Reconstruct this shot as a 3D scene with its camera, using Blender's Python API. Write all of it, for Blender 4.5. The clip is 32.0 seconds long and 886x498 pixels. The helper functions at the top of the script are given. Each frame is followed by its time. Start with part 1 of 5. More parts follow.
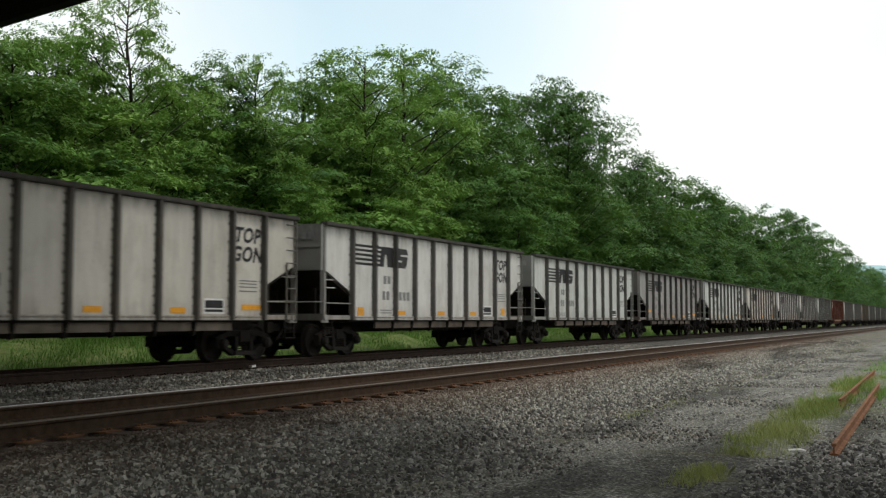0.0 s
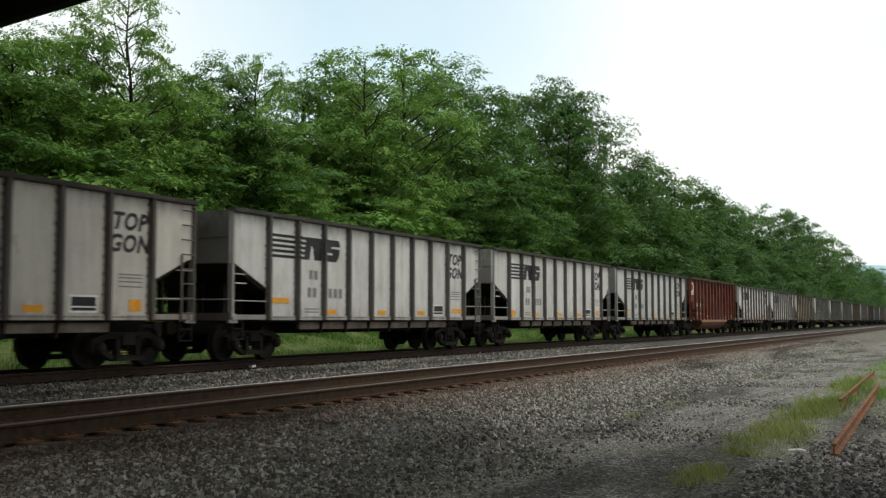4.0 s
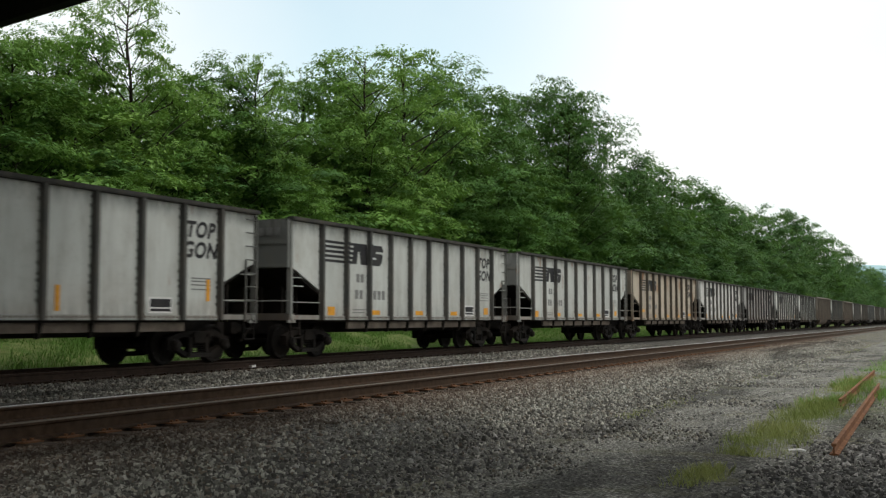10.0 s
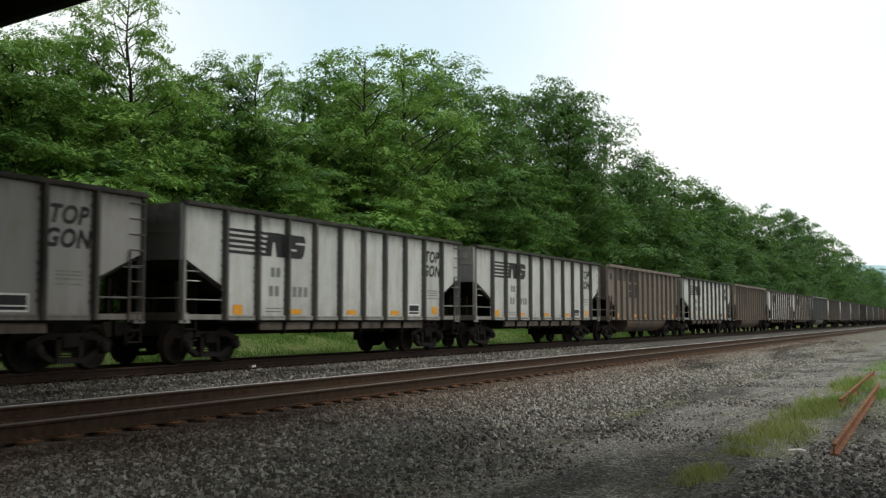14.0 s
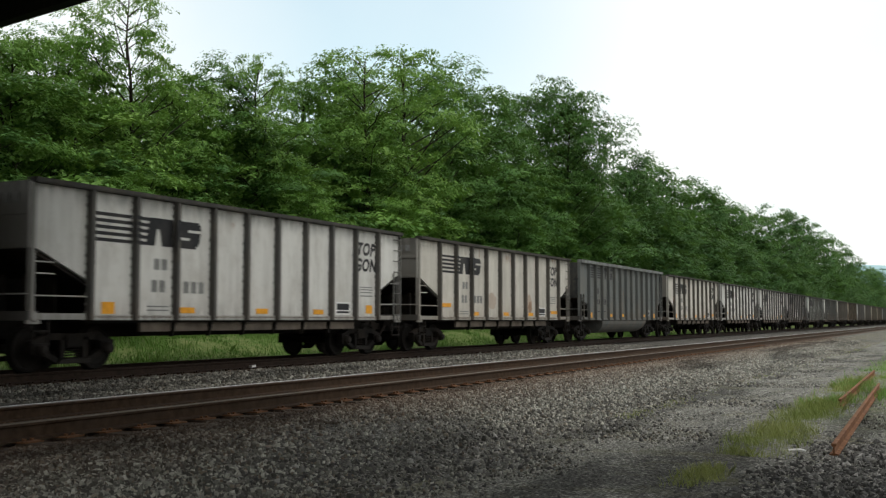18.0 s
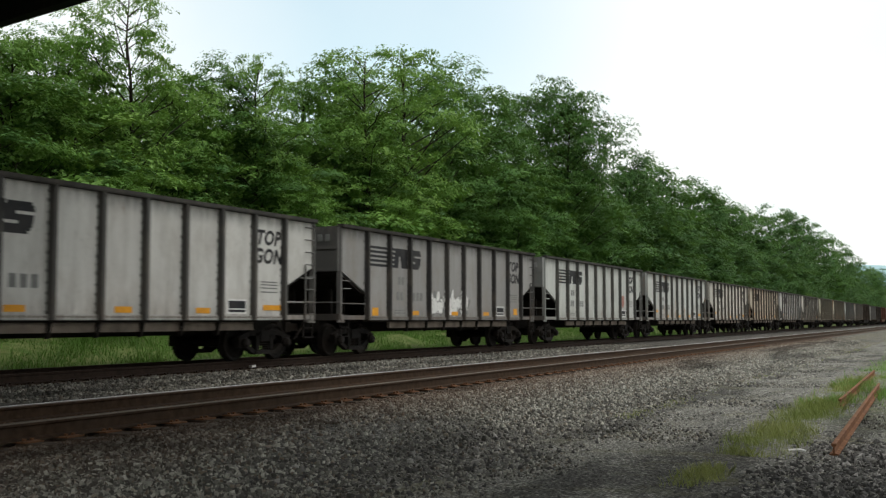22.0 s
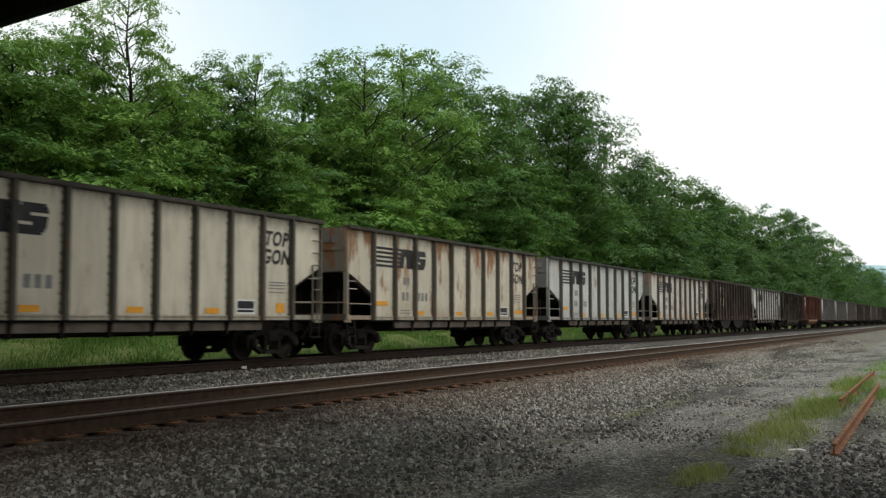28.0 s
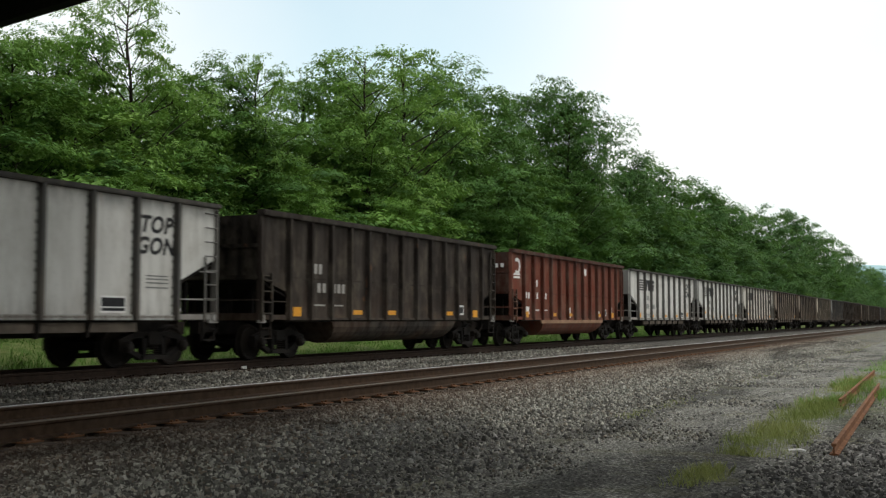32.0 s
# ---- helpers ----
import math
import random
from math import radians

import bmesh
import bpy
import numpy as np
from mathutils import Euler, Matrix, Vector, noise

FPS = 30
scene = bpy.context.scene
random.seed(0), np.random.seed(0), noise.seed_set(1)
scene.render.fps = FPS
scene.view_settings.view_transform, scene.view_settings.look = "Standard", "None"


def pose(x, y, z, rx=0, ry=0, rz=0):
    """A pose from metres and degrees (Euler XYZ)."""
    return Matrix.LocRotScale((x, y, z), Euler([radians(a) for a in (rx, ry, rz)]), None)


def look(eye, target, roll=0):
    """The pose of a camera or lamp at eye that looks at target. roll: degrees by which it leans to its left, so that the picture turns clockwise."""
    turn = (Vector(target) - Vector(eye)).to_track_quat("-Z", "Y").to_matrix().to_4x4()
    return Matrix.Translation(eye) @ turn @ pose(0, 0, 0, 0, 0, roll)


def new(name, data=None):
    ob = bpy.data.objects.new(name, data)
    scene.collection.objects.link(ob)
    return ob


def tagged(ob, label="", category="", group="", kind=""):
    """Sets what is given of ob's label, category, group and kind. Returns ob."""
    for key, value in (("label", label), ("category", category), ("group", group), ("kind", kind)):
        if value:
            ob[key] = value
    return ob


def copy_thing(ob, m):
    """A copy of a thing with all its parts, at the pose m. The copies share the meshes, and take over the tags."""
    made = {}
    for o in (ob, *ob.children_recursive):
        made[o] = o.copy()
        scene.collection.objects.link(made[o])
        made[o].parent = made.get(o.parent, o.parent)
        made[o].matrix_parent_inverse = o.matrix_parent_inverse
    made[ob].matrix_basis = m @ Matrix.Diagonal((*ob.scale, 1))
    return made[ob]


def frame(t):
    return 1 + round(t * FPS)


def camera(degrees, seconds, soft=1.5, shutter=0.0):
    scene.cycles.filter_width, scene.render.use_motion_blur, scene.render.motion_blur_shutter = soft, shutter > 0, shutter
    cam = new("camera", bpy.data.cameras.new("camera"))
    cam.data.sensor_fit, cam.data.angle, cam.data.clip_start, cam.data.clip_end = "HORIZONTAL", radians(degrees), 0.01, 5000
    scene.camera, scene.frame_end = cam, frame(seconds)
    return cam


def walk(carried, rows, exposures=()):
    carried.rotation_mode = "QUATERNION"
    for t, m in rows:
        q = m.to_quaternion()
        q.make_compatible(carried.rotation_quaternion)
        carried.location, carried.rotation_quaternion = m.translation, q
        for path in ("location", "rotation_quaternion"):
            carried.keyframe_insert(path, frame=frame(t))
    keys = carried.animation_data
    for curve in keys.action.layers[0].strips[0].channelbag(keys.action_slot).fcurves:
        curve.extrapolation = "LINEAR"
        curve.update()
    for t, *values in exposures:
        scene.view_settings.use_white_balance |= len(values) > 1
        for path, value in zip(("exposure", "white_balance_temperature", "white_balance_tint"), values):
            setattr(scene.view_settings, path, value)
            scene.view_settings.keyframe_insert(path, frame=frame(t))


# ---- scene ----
# ---- camera: stands still beside the line ----
RAIL = 0.56                      # railhead above the gravel lane
EYE = (0.0, 0.0, 1.595)
AIM = (-0.43203, 0.89948, 0.06554)
LANE = -17.0                     # centre of the track with the train
NEAR = -9.35                     # centre of the empty track

cam = camera(44.8, 32.0, soft=1.3, shutter=0.15)
VIEW = look(EYE, [e + 20 * a for e, a in zip(EYE, AIM)])
walk(cam, [(0.0, VIEW), (32.0, VIEW)], [(0.0, 0.0), (32.0, 0.0)])

# ---- light: bright overcast sky, a wide weak sun ----
SUN_H, SUN_A = 62.0, 68.0        # elevation, azimuth from +y towards +x


def make_world():
    w = bpy.data.worlds.new("overcast")
    scene.world = w
    w.use_nodes = True
    nt = w.node_tree
    nt.nodes.clear()
    out = nt.nodes.new("ShaderNodeOutputWorld")
    sky = nt.nodes.new("ShaderNodeTexSky")
    sky.sky_type, sky.sun_disc, sky.ozone_density = "NISHITA", False, 0.2
    sky.sun_elevation, sky.sun_rotation = radians(SUN_H), radians(SUN_A)
    b1 = nt.nodes.new("ShaderNodeBackground")
    b1.inputs["Strength"].default_value = 0.15
    tint = nt.nodes.new("ShaderNodeMix")
    tint.data_type, tint.blend_type = "RGBA", "MULTIPLY"
    tint.inputs[0].default_value = 1.0
    nt.links.new(sky.outputs[0], tint.inputs[6])
    tint.inputs[7].default_value = (0.86, 1.36, 1.22, 1)
    nt.links.new(tint.outputs[2], b1.inputs["Color"])
    b2 = nt.nodes.new("ShaderNodeBackground")
    b2.inputs["Color"].default_value = (0.985, 0.995, 0.975, 1)
    b2.inputs["Strength"].default_value = 1.12
    tc = nt.nodes.new("ShaderNodeTexCoord")
    ns = nt.nodes.new("ShaderNodeTexNoise")
    ns.inputs["Scale"].default_value, ns.inputs["Detail"].default_value = 2.6, 5.0
    nt.links.new(tc.outputs["Generated"], ns.inputs["Vector"])
    mr = nt.nodes.new("ShaderNodeMapRange")
    mr.inputs["From Min"].default_value, mr.inputs["From Max"].default_value = 0.30, 0.55
    mr.inputs["To Min"].default_value, mr.inputs["To Max"].default_value = 0.80, 1.0
    nt.links.new(ns.outputs[0], mr.inputs["Value"])
    gap = nt.nodes.new("ShaderNodeVectorMath")      # a thin place in the cloud, towards the wood
    gap.operation = "DISTANCE"
    nt.links.new(tc.outputs["Generated"], gap.inputs[0])
    gap.inputs[1].default_value = (-0.455, 0.838, 0.285)
    thin = nt.nodes.new("ShaderNodeMapRange")
    thin.interpolation_type = "SMOOTHSTEP"
    for k, x in (("From Min", 0.05), ("From Max", 0.30), ("To Min", 0.54), ("To Max", 1.0)):
        thin.inputs[k].default_value = x
    nt.links.new(gap.outputs["Value"], thin.inputs["Value"])
    both = nt.nodes.new("ShaderNodeMath")
    both.operation = "MULTIPLY"
    nt.links.new(mr.outputs[0], both.inputs[0]), nt.links.new(thin.outputs[0], both.inputs[1])
    mx = nt.nodes.new("ShaderNodeMixShader")
    nt.links.new(both.outputs[0], mx.inputs["Fac"])
    nt.links.new(b1.outputs[0], mx.inputs[1])
    nt.links.new(b2.outputs[0], mx.inputs[2])
    nt.links.new(mx.outputs[0], out.inputs["Surface"])
    s = bpy.data.lights.new("sun", "SUN")
    s.energy, s.angle, s.color = 0.85, radians(20), (1.0, 0.96, 0.9)
    so = new("sun", s)
    a, h = radians(SUN_A), radians(SUN_H)
    d = Vector((math.sin(a) * math.cos(h), math.cos(a) * math.cos(h), math.sin(h)))
    so.matrix_basis = look(d * 50, (0, 0, 0))


make_world()


# ---- materials ----
class Mat:
    """A small wrapper to write node materials."""

    def __init__(self, name, rough=0.8, metal=0.0, spec=0.3):
        self.m = bpy.data.materials.new(name)
        self.m.use_nodes = True
        self.t = self.m.node_tree
        self.b = self.t.nodes["Principled BSDF"]
        self.b.inputs["Roughness"].default_value = rough
        self.b.inputs["Metallic"].default_value = metal
        self.b.inputs["Specular IOR Level"].default_value = spec
        self.tc = self.t.nodes.new("ShaderNodeTexCoord")
        self.oi = self.t.nodes.new("ShaderNodeObjectInfo")
        self.geo = self.t.nodes.new("ShaderNodeNewGeometry")

    def link(self, a, b):
        self.t.links.new(a, b)

    def put(self, sock, v):
        if isinstance(v, (int, float)):
            sock.default_value = v
        elif isinstance(v, tuple):
            sock.default_value = v if len(v) == 4 or sock.type == "VECTOR" else (*v, 1)
        else:
            self.link(v, sock)

    def math(self, op, a, b=0.0, clamp=False):
        n = self.t.nodes.new("ShaderNodeMath")
        n.operation, n.use_clamp = op, clamp
        self.put(n.inputs[0], a), self.put(n.inputs[1], b)
        return n.outputs[0]

    def coords(self, stretch=(1, 1, 1), world=False, vary=True):
        """Local coordinates, stretched, shifted by each object's own random number."""
        n = self.t.nodes.new("ShaderNodeVectorMath")
        n.operation = "MULTIPLY"
        self.link(self.geo.outputs["Position"] if world else self.tc.outputs["Object"], n.inputs[0])
        n.inputs[1].default_value = stretch
        if world or not vary:
            return n.outputs[0]
        a = self.t.nodes.new("ShaderNodeVectorMath")
        a.operation = "ADD"
        self.link(n.outputs[0], a.inputs[0])
        c = self.t.nodes.new("ShaderNodeCombineXYZ")
        k = self.math("MULTIPLY", self.oi.outputs["Random"], 57.0)
        for i in range(3):
            self.link(k, c.inputs[i])
        self.link(c.outputs[0], a.inputs[1])
        return a.outputs[0]

    def noise(self, vec, scale, detail=4.0, rough=0.55):
        n = self.t.nodes.new("ShaderNodeTexNoise")
        n.inputs["Scale"].default_value, n.inputs["Detail"].default_value = scale, detail
        n.inputs["Roughness"].default_value = rough
        self.link(vec, n.inputs["Vector"])
        return n.outputs[0]

    def cells(self, vec, scale, what="Distance"):
        n = self.t.nodes.new("ShaderNodeTexVoronoi")
        n.inputs["Scale"].default_value = scale
        self.link(vec, n.inputs["Vector"])
        return n.outputs[what]

    def ramp(self, v, lo, hi, a=0.0, b=1.0):
        n = self.t.nodes.new("ShaderNodeMapRange")
        self.put(n.inputs["Value"], v)
        for k, x in (("From Min", lo), ("From Max", hi), ("To Min", a), ("To Max", b)):
            n.inputs[k].default_value = x
        return n.outputs[0]

    def mix(self, f, a, b, how="MIX"):
        n = self.t.nodes.new("ShaderNodeMix")
        n.data_type, n.blend_type = "RGBA", how
        self.put(n.inputs["Factor"], f)
        ins = [s for s in n.inputs if s.type == "RGBA"]
        self.put(ins[0], a), self.put(ins[1], b)
        return [s for s in n.outputs if s.type == "RGBA"][0]

    def color(self, c):
        self.put(self.b.inputs["Base Color"], c)
        return self

    def rough(self, v):
        self.put(self.b.inputs["Roughness"], v)
        return self

    def bump(self, h, strength=0.3, dist=0.01):
        n = self.t.nodes.new("ShaderNodeBump")
        n.inputs["Strength"].default_value, n.inputs["Distance"].default_value = strength, dist
        self.link(h, n.inputs["Height"])
        self.link(n.outputs[0], self.b.inputs["Normal"])
        return self


def make_paint():
    """Car paint: each part's own colour, grime in streaks, rust by the colour's alpha."""
    m = Mat("weathered_paint", 0.8, 0.0, 0.08)
    base, amount = m.oi.outputs["Color"], m.oi.outputs["Alpha"]
    streak = m.noise(m.coords((2.4, 2.4, 0.30)), 1.6, 5, 0.6)
    fine = m.noise(m.coords(), 14.0, 5)
    broad = m.noise(m.coords((1.0, 1.0, 0.7)), 1.5, 6, 0.65)
    low = m.t.nodes.new("ShaderNodeSeparateXYZ")
    m.link(m.tc.outputs["Object"], low.inputs[0])
    splashed = m.math("MULTIPLY", m.ramp(low.outputs[2], 1.05, 1.55, 1.0, 0.0), m.ramp(m.noise(m.coords((3.0, 3.0, 0.8)), 2.2, 5), 0.35, 0.65))
    c = m.mix(m.ramp(streak, 0.42, 0.72, 0.0, 0.25), base, (0.15, 0.135, 0.115))
    c = m.mix(m.ramp(broad, 0.48, 0.72, 0.0, 0.30), c, (0.22, 0.185, 0.14))
    c = m.mix(m.math("MULTIPLY", splashed, 0.45), c, (0.085, 0.075, 0.065))
    c = m.mix(m.ramp(fine, 0.60, 0.78, 0.0, 0.25), c, (0.10, 0.09, 0.08))
    blush = m.math("MULTIPLY", m.ramp(low.outputs[2], 1.1, 2.1, 1.0, 0.0), m.ramp(m.noise(m.coords((0.5, 0.5, 1.0)), 1.1, 4), 0.42, 0.62))
    c = m.mix(m.math("MULTIPLY", blush, m.math("ADD", 0.06, m.math("MULTIPLY", amount, 0.9)), True), c, (0.34, 0.19, 0.11))
    sooty = m.math("MULTIPLY", m.ramp(low.outputs[2], 3.20, 3.64), m.ramp(m.noise(m.coords((2.0, 2.0, 0.5)), 2.6, 5, 0.65), 0.42, 0.58))
    c = m.mix(m.math("MULTIPLY", sooty, 0.5), c, (0.05, 0.046, 0.042))
    edge = m.math("SUBTRACT", 0.70, m.math("MULTIPLY", amount, 0.36))
    spots = m.noise(m.coords((1.5, 1.5, 0.6)), 1.2, 6, 0.6)
    drip = m.math("MULTIPLY", m.ramp(low.outputs[2], 2.5, 3.6), m.math("MULTIPLY", amount, 0.3))
    spots = m.math("ADD", spots, drip)
    rust = m.math("MULTIPLY", m.math("SUBTRACT", spots, edge), 9.0, True)
    rc = m.mix(fine, (0.14, 0.055, 0.022), (0.36, 0.17, 0.07))
    c = m.mix(m.math("MULTIPLY", rust, 0.92), c, rc)
    m.color(c).rough(m.ramp(fine, 0.3, 0.7, 0.7, 0.9)).bump(m.noise(m.coords(), 3.0, 4), 0.25, 0.02)
    return m.m


def make_plain(name, rgb, rough=0.7, metal=0.0, vary=0.35, scale=6.0, other=None, bump=0.15):
    m = Mat(name, rough, metal, 0.3 if metal else 0.12)
    n1, n2 = m.noise(m.coords(), scale, 5), m.noise(m.coords(), scale * 0.15, 3)
    dark = tuple(v * (1 - vary) for v in rgb)
    c = m.mix(m.ramp(n1, 0.35, 0.7), rgb, dark)
    c = m.mix(m.ramp(n2, 0.45, 0.75, 0.0, 0.6), c, other or dark)
    m.color(c).bump(n1, bump, 0.01)
    return m.m


def make_ballast(name, light, dark, world=True, size=1.0):
    m = Mat(name, 0.9, 0.0, 0.2)
    v = m.coords(world=world)
    cell = m.cells(v, 25.0 / size, "Color")
    dist = m.cells(v, 25.0 / size)
    sep = m.t.nodes.new("ShaderNodeSeparateColor")
    m.link(cell, sep.inputs[0])
    c = m.mix(m.math("POWER", sep.outputs[0], 2.2), dark, light)
    c = m.mix(m.ramp(dist, 0.25, 0.6, 0.0, 0.75), c, tuple(x * 0.25 for x in dark))
    c = m.mix(m.ramp(m.noise(v, 0.5, 4), 0.4, 0.7, 0.0, 0.35), c, tuple(x * 0.6 for x in dark))
    mottle = m.math("MULTIPLY", m.ramp(m.noise(v, 7.0, 5, 0.7), 0.3, 0.7, 0.62, 1.35), m.ramp(m.noise(m.coords((1.0, 0.3, 1.0), world), 1.3, 5), 0.35, 0.65, 0.75, 1.2))
    c = m.mix(1.0, c, m.mix(mottle, (0, 0, 0), (1, 1, 1)), "MULTIPLY")
    sp = m.t.nodes.new("ShaderNodeSeparateXYZ")
    m.link(m.geo.outputs["Position"], sp.inputs[0])
    off = m.math("ABSOLUTE", m.math("SUBTRACT", sp.outputs[0], NEAR))
    dust = m.ramp(m.math("ADD", off, m.math("MULTIPLY", m.noise(v, 2.0, 4), 0.5)), 1.1, 1.6, 0.65, 0.0)
    c = m.mix(dust, c, (0.13, 0.07, 0.04))
    weedy = m.math("MULTIPLY", m.ramp(m.noise(v, 0.8, 6, 0.7), 0.45, 0.66, 0.0, 0.5), m.math("MULTIPLY", m.ramp(sp.outputs[0], -8.4, -7.0), m.ramp(sp.outputs[1], 16.0, 30.0)))
    c = m.mix(weedy, c, (0.24, 0.22, 0.09))
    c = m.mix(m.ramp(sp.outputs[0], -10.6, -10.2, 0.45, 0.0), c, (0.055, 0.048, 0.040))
    h = m.math("SUBTRACT", 1.0, dist)
    m.color(c).bump(m.math("ADD", h, m.math("MULTIPLY", m.noise(v, 40, 3), 0.4)), 1.0, 0.04)
    return m.m


def make_ground():
    """Gravel lane, cinders and soil; green where grass grows in strips along the line."""
    m = Mat("gravel_and_soil", 0.95, 0.0, 0.15)
    v = m.coords(world=True)
    sep = m.t.nodes.new("ShaderNodeSeparateXYZ")
    m.link(m.geo.outputs["Position"], sep.inputs[0])
    wob = m.math("MULTIPLY", m.math("SUBTRACT", m.noise(v, 0.35, 4), 0.5), 2.2)
    x = m.math("ADD", sep.outputs[0], wob)
    cell = m.cells(v, 30.0, "Color")
    s2 = m.t.nodes.new("ShaderNodeSeparateColor")
    m.link(cell, s2.inputs[0])
    grit = m.mix(m.math("POWER", s2.outputs[0], 2.4), (0.20, 0.196, 0.170), (0.64, 0.628, 0.555))
    grit = m.mix(m.ramp(m.cells(v, 30.0), 0.3, 0.65, 0.0, 0.7), grit, (0.05, 0.048, 0.045))
    tone = m.math("MULTIPLY", m.ramp(m.noise(m.coords((1.0, 0.16, 1.0), True), 0.9, 6), 0.38, 0.60, 1.45, 0.42), m.ramp(m.noise(v, 5.5, 6, 0.7), 0.32, 0.68, 1.4, 0.55))
    lane = m.mix(1.0, grit, m.mix(tone, (0, 0, 0), (1, 1, 1)), "MULTIPLY")
    lane = m.mix(m.ramp(m.noise(v, 0.9, 6, 0.7), 0.52, 0.72, 0.0, 0.45), lane, (0.20, 0.19, 0.08))
    soot = m.t.nodes.new("ShaderNodeVectorMath")       # a stain of coal dust on the lane
    soot.operation = "DISTANCE"
    m.link(m.coords((1.0, 0.45, 0.0), True), soot.inputs[0])
    soot.inputs[1].default_value = (-5.9, 5.0, 0.0)
    spread = m.math("ADD", soot.outputs["Value"], m.math("MULTIPLY", m.noise(v, 1.1, 5), 1.6))
    lane = m.mix(m.ramp(spread, 1.2, 2.4, 0.68, 0.0), lane, (0.04, 0.038, 0.036))
    turf = m.mix(m.ramp(m.noise(v, 3.0, 5), 0.35, 0.65), (0.12, 0.20, 0.05), (0.25, 0.29, 0.11))
    strip = m.math("MULTIPLY", m.ramp(x, -3.0, -2.2, 0.0, 0.6), m.ramp(sep.outputs[1], 15.0, 26.0))
    patch = m.ramp(m.noise(v, 1.3, 6, 0.7), 0.35, 0.65)
    green = m.math("MULTIPLY", strip, patch)
    far = m.ramp(x, -20.2, -19.2, 1.0, 0.0)
    c = m.mix(green, lane, turf)
    c = m.mix(far, c, turf)
    m.color(c).bump(m.math("ADD", m.cells(v, 30.0), m.noise(v, 12, 5)), 0.9, 0.03)
    return m.m


def make_leaf(name, a, b):
    m = Mat(name, 0.55, 0.0, 0.18)
    r = m.ramp(m.geo.outputs["Random Per Island"], 0.0, 1.0, 0.22, 0.60)
    broad = m.ramp(m.noise(m.coords(), 0.55, 3), 0.35, 0.65, -0.20, 0.34)
    c = m.mix(m.math("ADD", r, broad, True), a, b)
    c = m.mix(m.ramp(m.oi.outputs["Random"], 0, 1, 0.0, 0.35), c, tuple(0.72 * v for v in a))
    m.color(c)
    tr = m.t.nodes.new("ShaderNodeBsdfTranslucent")
    m.link(m.mix(0.5, c, (0.16, 0.26, 0.03)), tr.inputs["Color"])
    mx = m.t.nodes.new("ShaderNodeMixShader")
    mx.inputs[0].default_value = 0.30
    m.link(m.b.outputs[0], mx.inputs[1]), m.link(tr.outputs[0], mx.inputs[2])
    m.link(mx.outputs[0], m.t.nodes["Material Output"].inputs["Surface"])
    return m.m


PAINT = make_paint()
# underframe steel: soot, and the shade under the cars put into the colour
GRIMESHADE = make_plain("sooty_steel", (0.014, 0.012, 0.0105), 0.8, 0.0, 0.5, 5, (0.04, 0.03, 0.022))
SILLM = make_plain("dusty_underframe", (0.22, 0.182, 0.148), 0.9, 0.0, 0.55, 2.0, (0.10, 0.075, 0.06))
TRUCKM = make_plain("grimy_truck_casting", (0.022, 0.018, 0.015), 0.7, 0.0, 0.5, 4, (0.014, 0.012, 0.01))
LEDGE = make_plain("tan_dust_on_steel", (0.36, 0.22, 0.14), 0.9, 0.0, 0.35, 3)
RAILRUST = make_plain("rusty_rail", (0.070, 0.043, 0.026), 0.85, 0.0, 0.45, 9, (0.052, 0.037, 0.027))
# darker than the rails of the empty track
RAILDARK = make_plain("sooty_rail", (0.040, 0.026, 0.019), 0.85, 0.0, 0.45, 9, (0.025, 0.018, 0.014))
PLATE = make_plain("rusty_tie_plate", (0.21, 0.105, 0.055), 0.9, 0.0, 0.4, 7, (0.08, 0.04, 0.025))
SCRAP = make_plain("bright_rusty_rail", (0.27, 0.125, 0.062), 0.85, 0.0, 0.5, 7, (0.09, 0.042, 0.024))
SHINE = make_plain("worn_railhead", (0.80, 0.80, 0.82), 0.38, 0.9, 0.15, 3)
DULLHEAD = make_plain("dull_railhead", (0.135, 0.108, 0.088), 0.55, 0.3, 0.3, 3)
BROWNHEAD = make_plain("brown_railhead", (0.085, 0.066, 0.052), 0.9, 0.0, 0.3, 3)
HEADEDGE = make_plain("burnished_rail_edge", (0.17, 0.135, 0.108), 0.55, 0.3, 0.25, 5)
TIEWOOD = make_plain("creosoted_wood", (0.085, 0.062, 0.045), 0.9, 0.0, 0.5, 12, (0.05, 0.04, 0.032), 0.5)
BLACKP = make_plain("black_lettering", (0.03, 0.03, 0.032), 0.6, 0.0, 0.3, 9, (0.07, 0.066, 0.06))
GREYP = make_plain("faded_lettering", (0.24, 0.24, 0.23), 0.7, 0.0, 0.3, 9)
PALEP = make_plain("pale_lettering", (0.40, 0.38, 0.35), 0.7, 0.0, 0.3, 9)
WHITEP = make_plain("white_lettering", (0.80, 0.79, 0.76), 0.6, 0.0, 0.25, 9)
AMBER = make_plain("amber_reflector", (0.80, 0.36, 0.03), 0.45, 0.0, 0.25, 9, (0.5, 0.24, 0.05))
PINK = make_plain("faded_red_spray", (0.45, 0.22, 0.18), 0.7, 0.0, 0.4, 6)
RUSTPALE = make_plain("pale_rust_bloom", (0.44, 0.36, 0.29), 0.85, 0.0, 0.2, 3, (0.50, 0.44, 0.38))
RUSTDEEP = make_plain("rust_bloom", (0.30, 0.19, 0.125), 0.85, 0.0, 0.3, 3, (0.42, 0.33, 0.26))
COALM = make_plain("coal", (0.02, 0.02, 0.021), 0.6, 0.0, 0.4, 8, None, 0.8)
BALLAST = make_ballast("grey_ballast", (0.48, 0.46, 0.41), (0.175, 0.165, 0.145))
GROUNDM = make_ground()
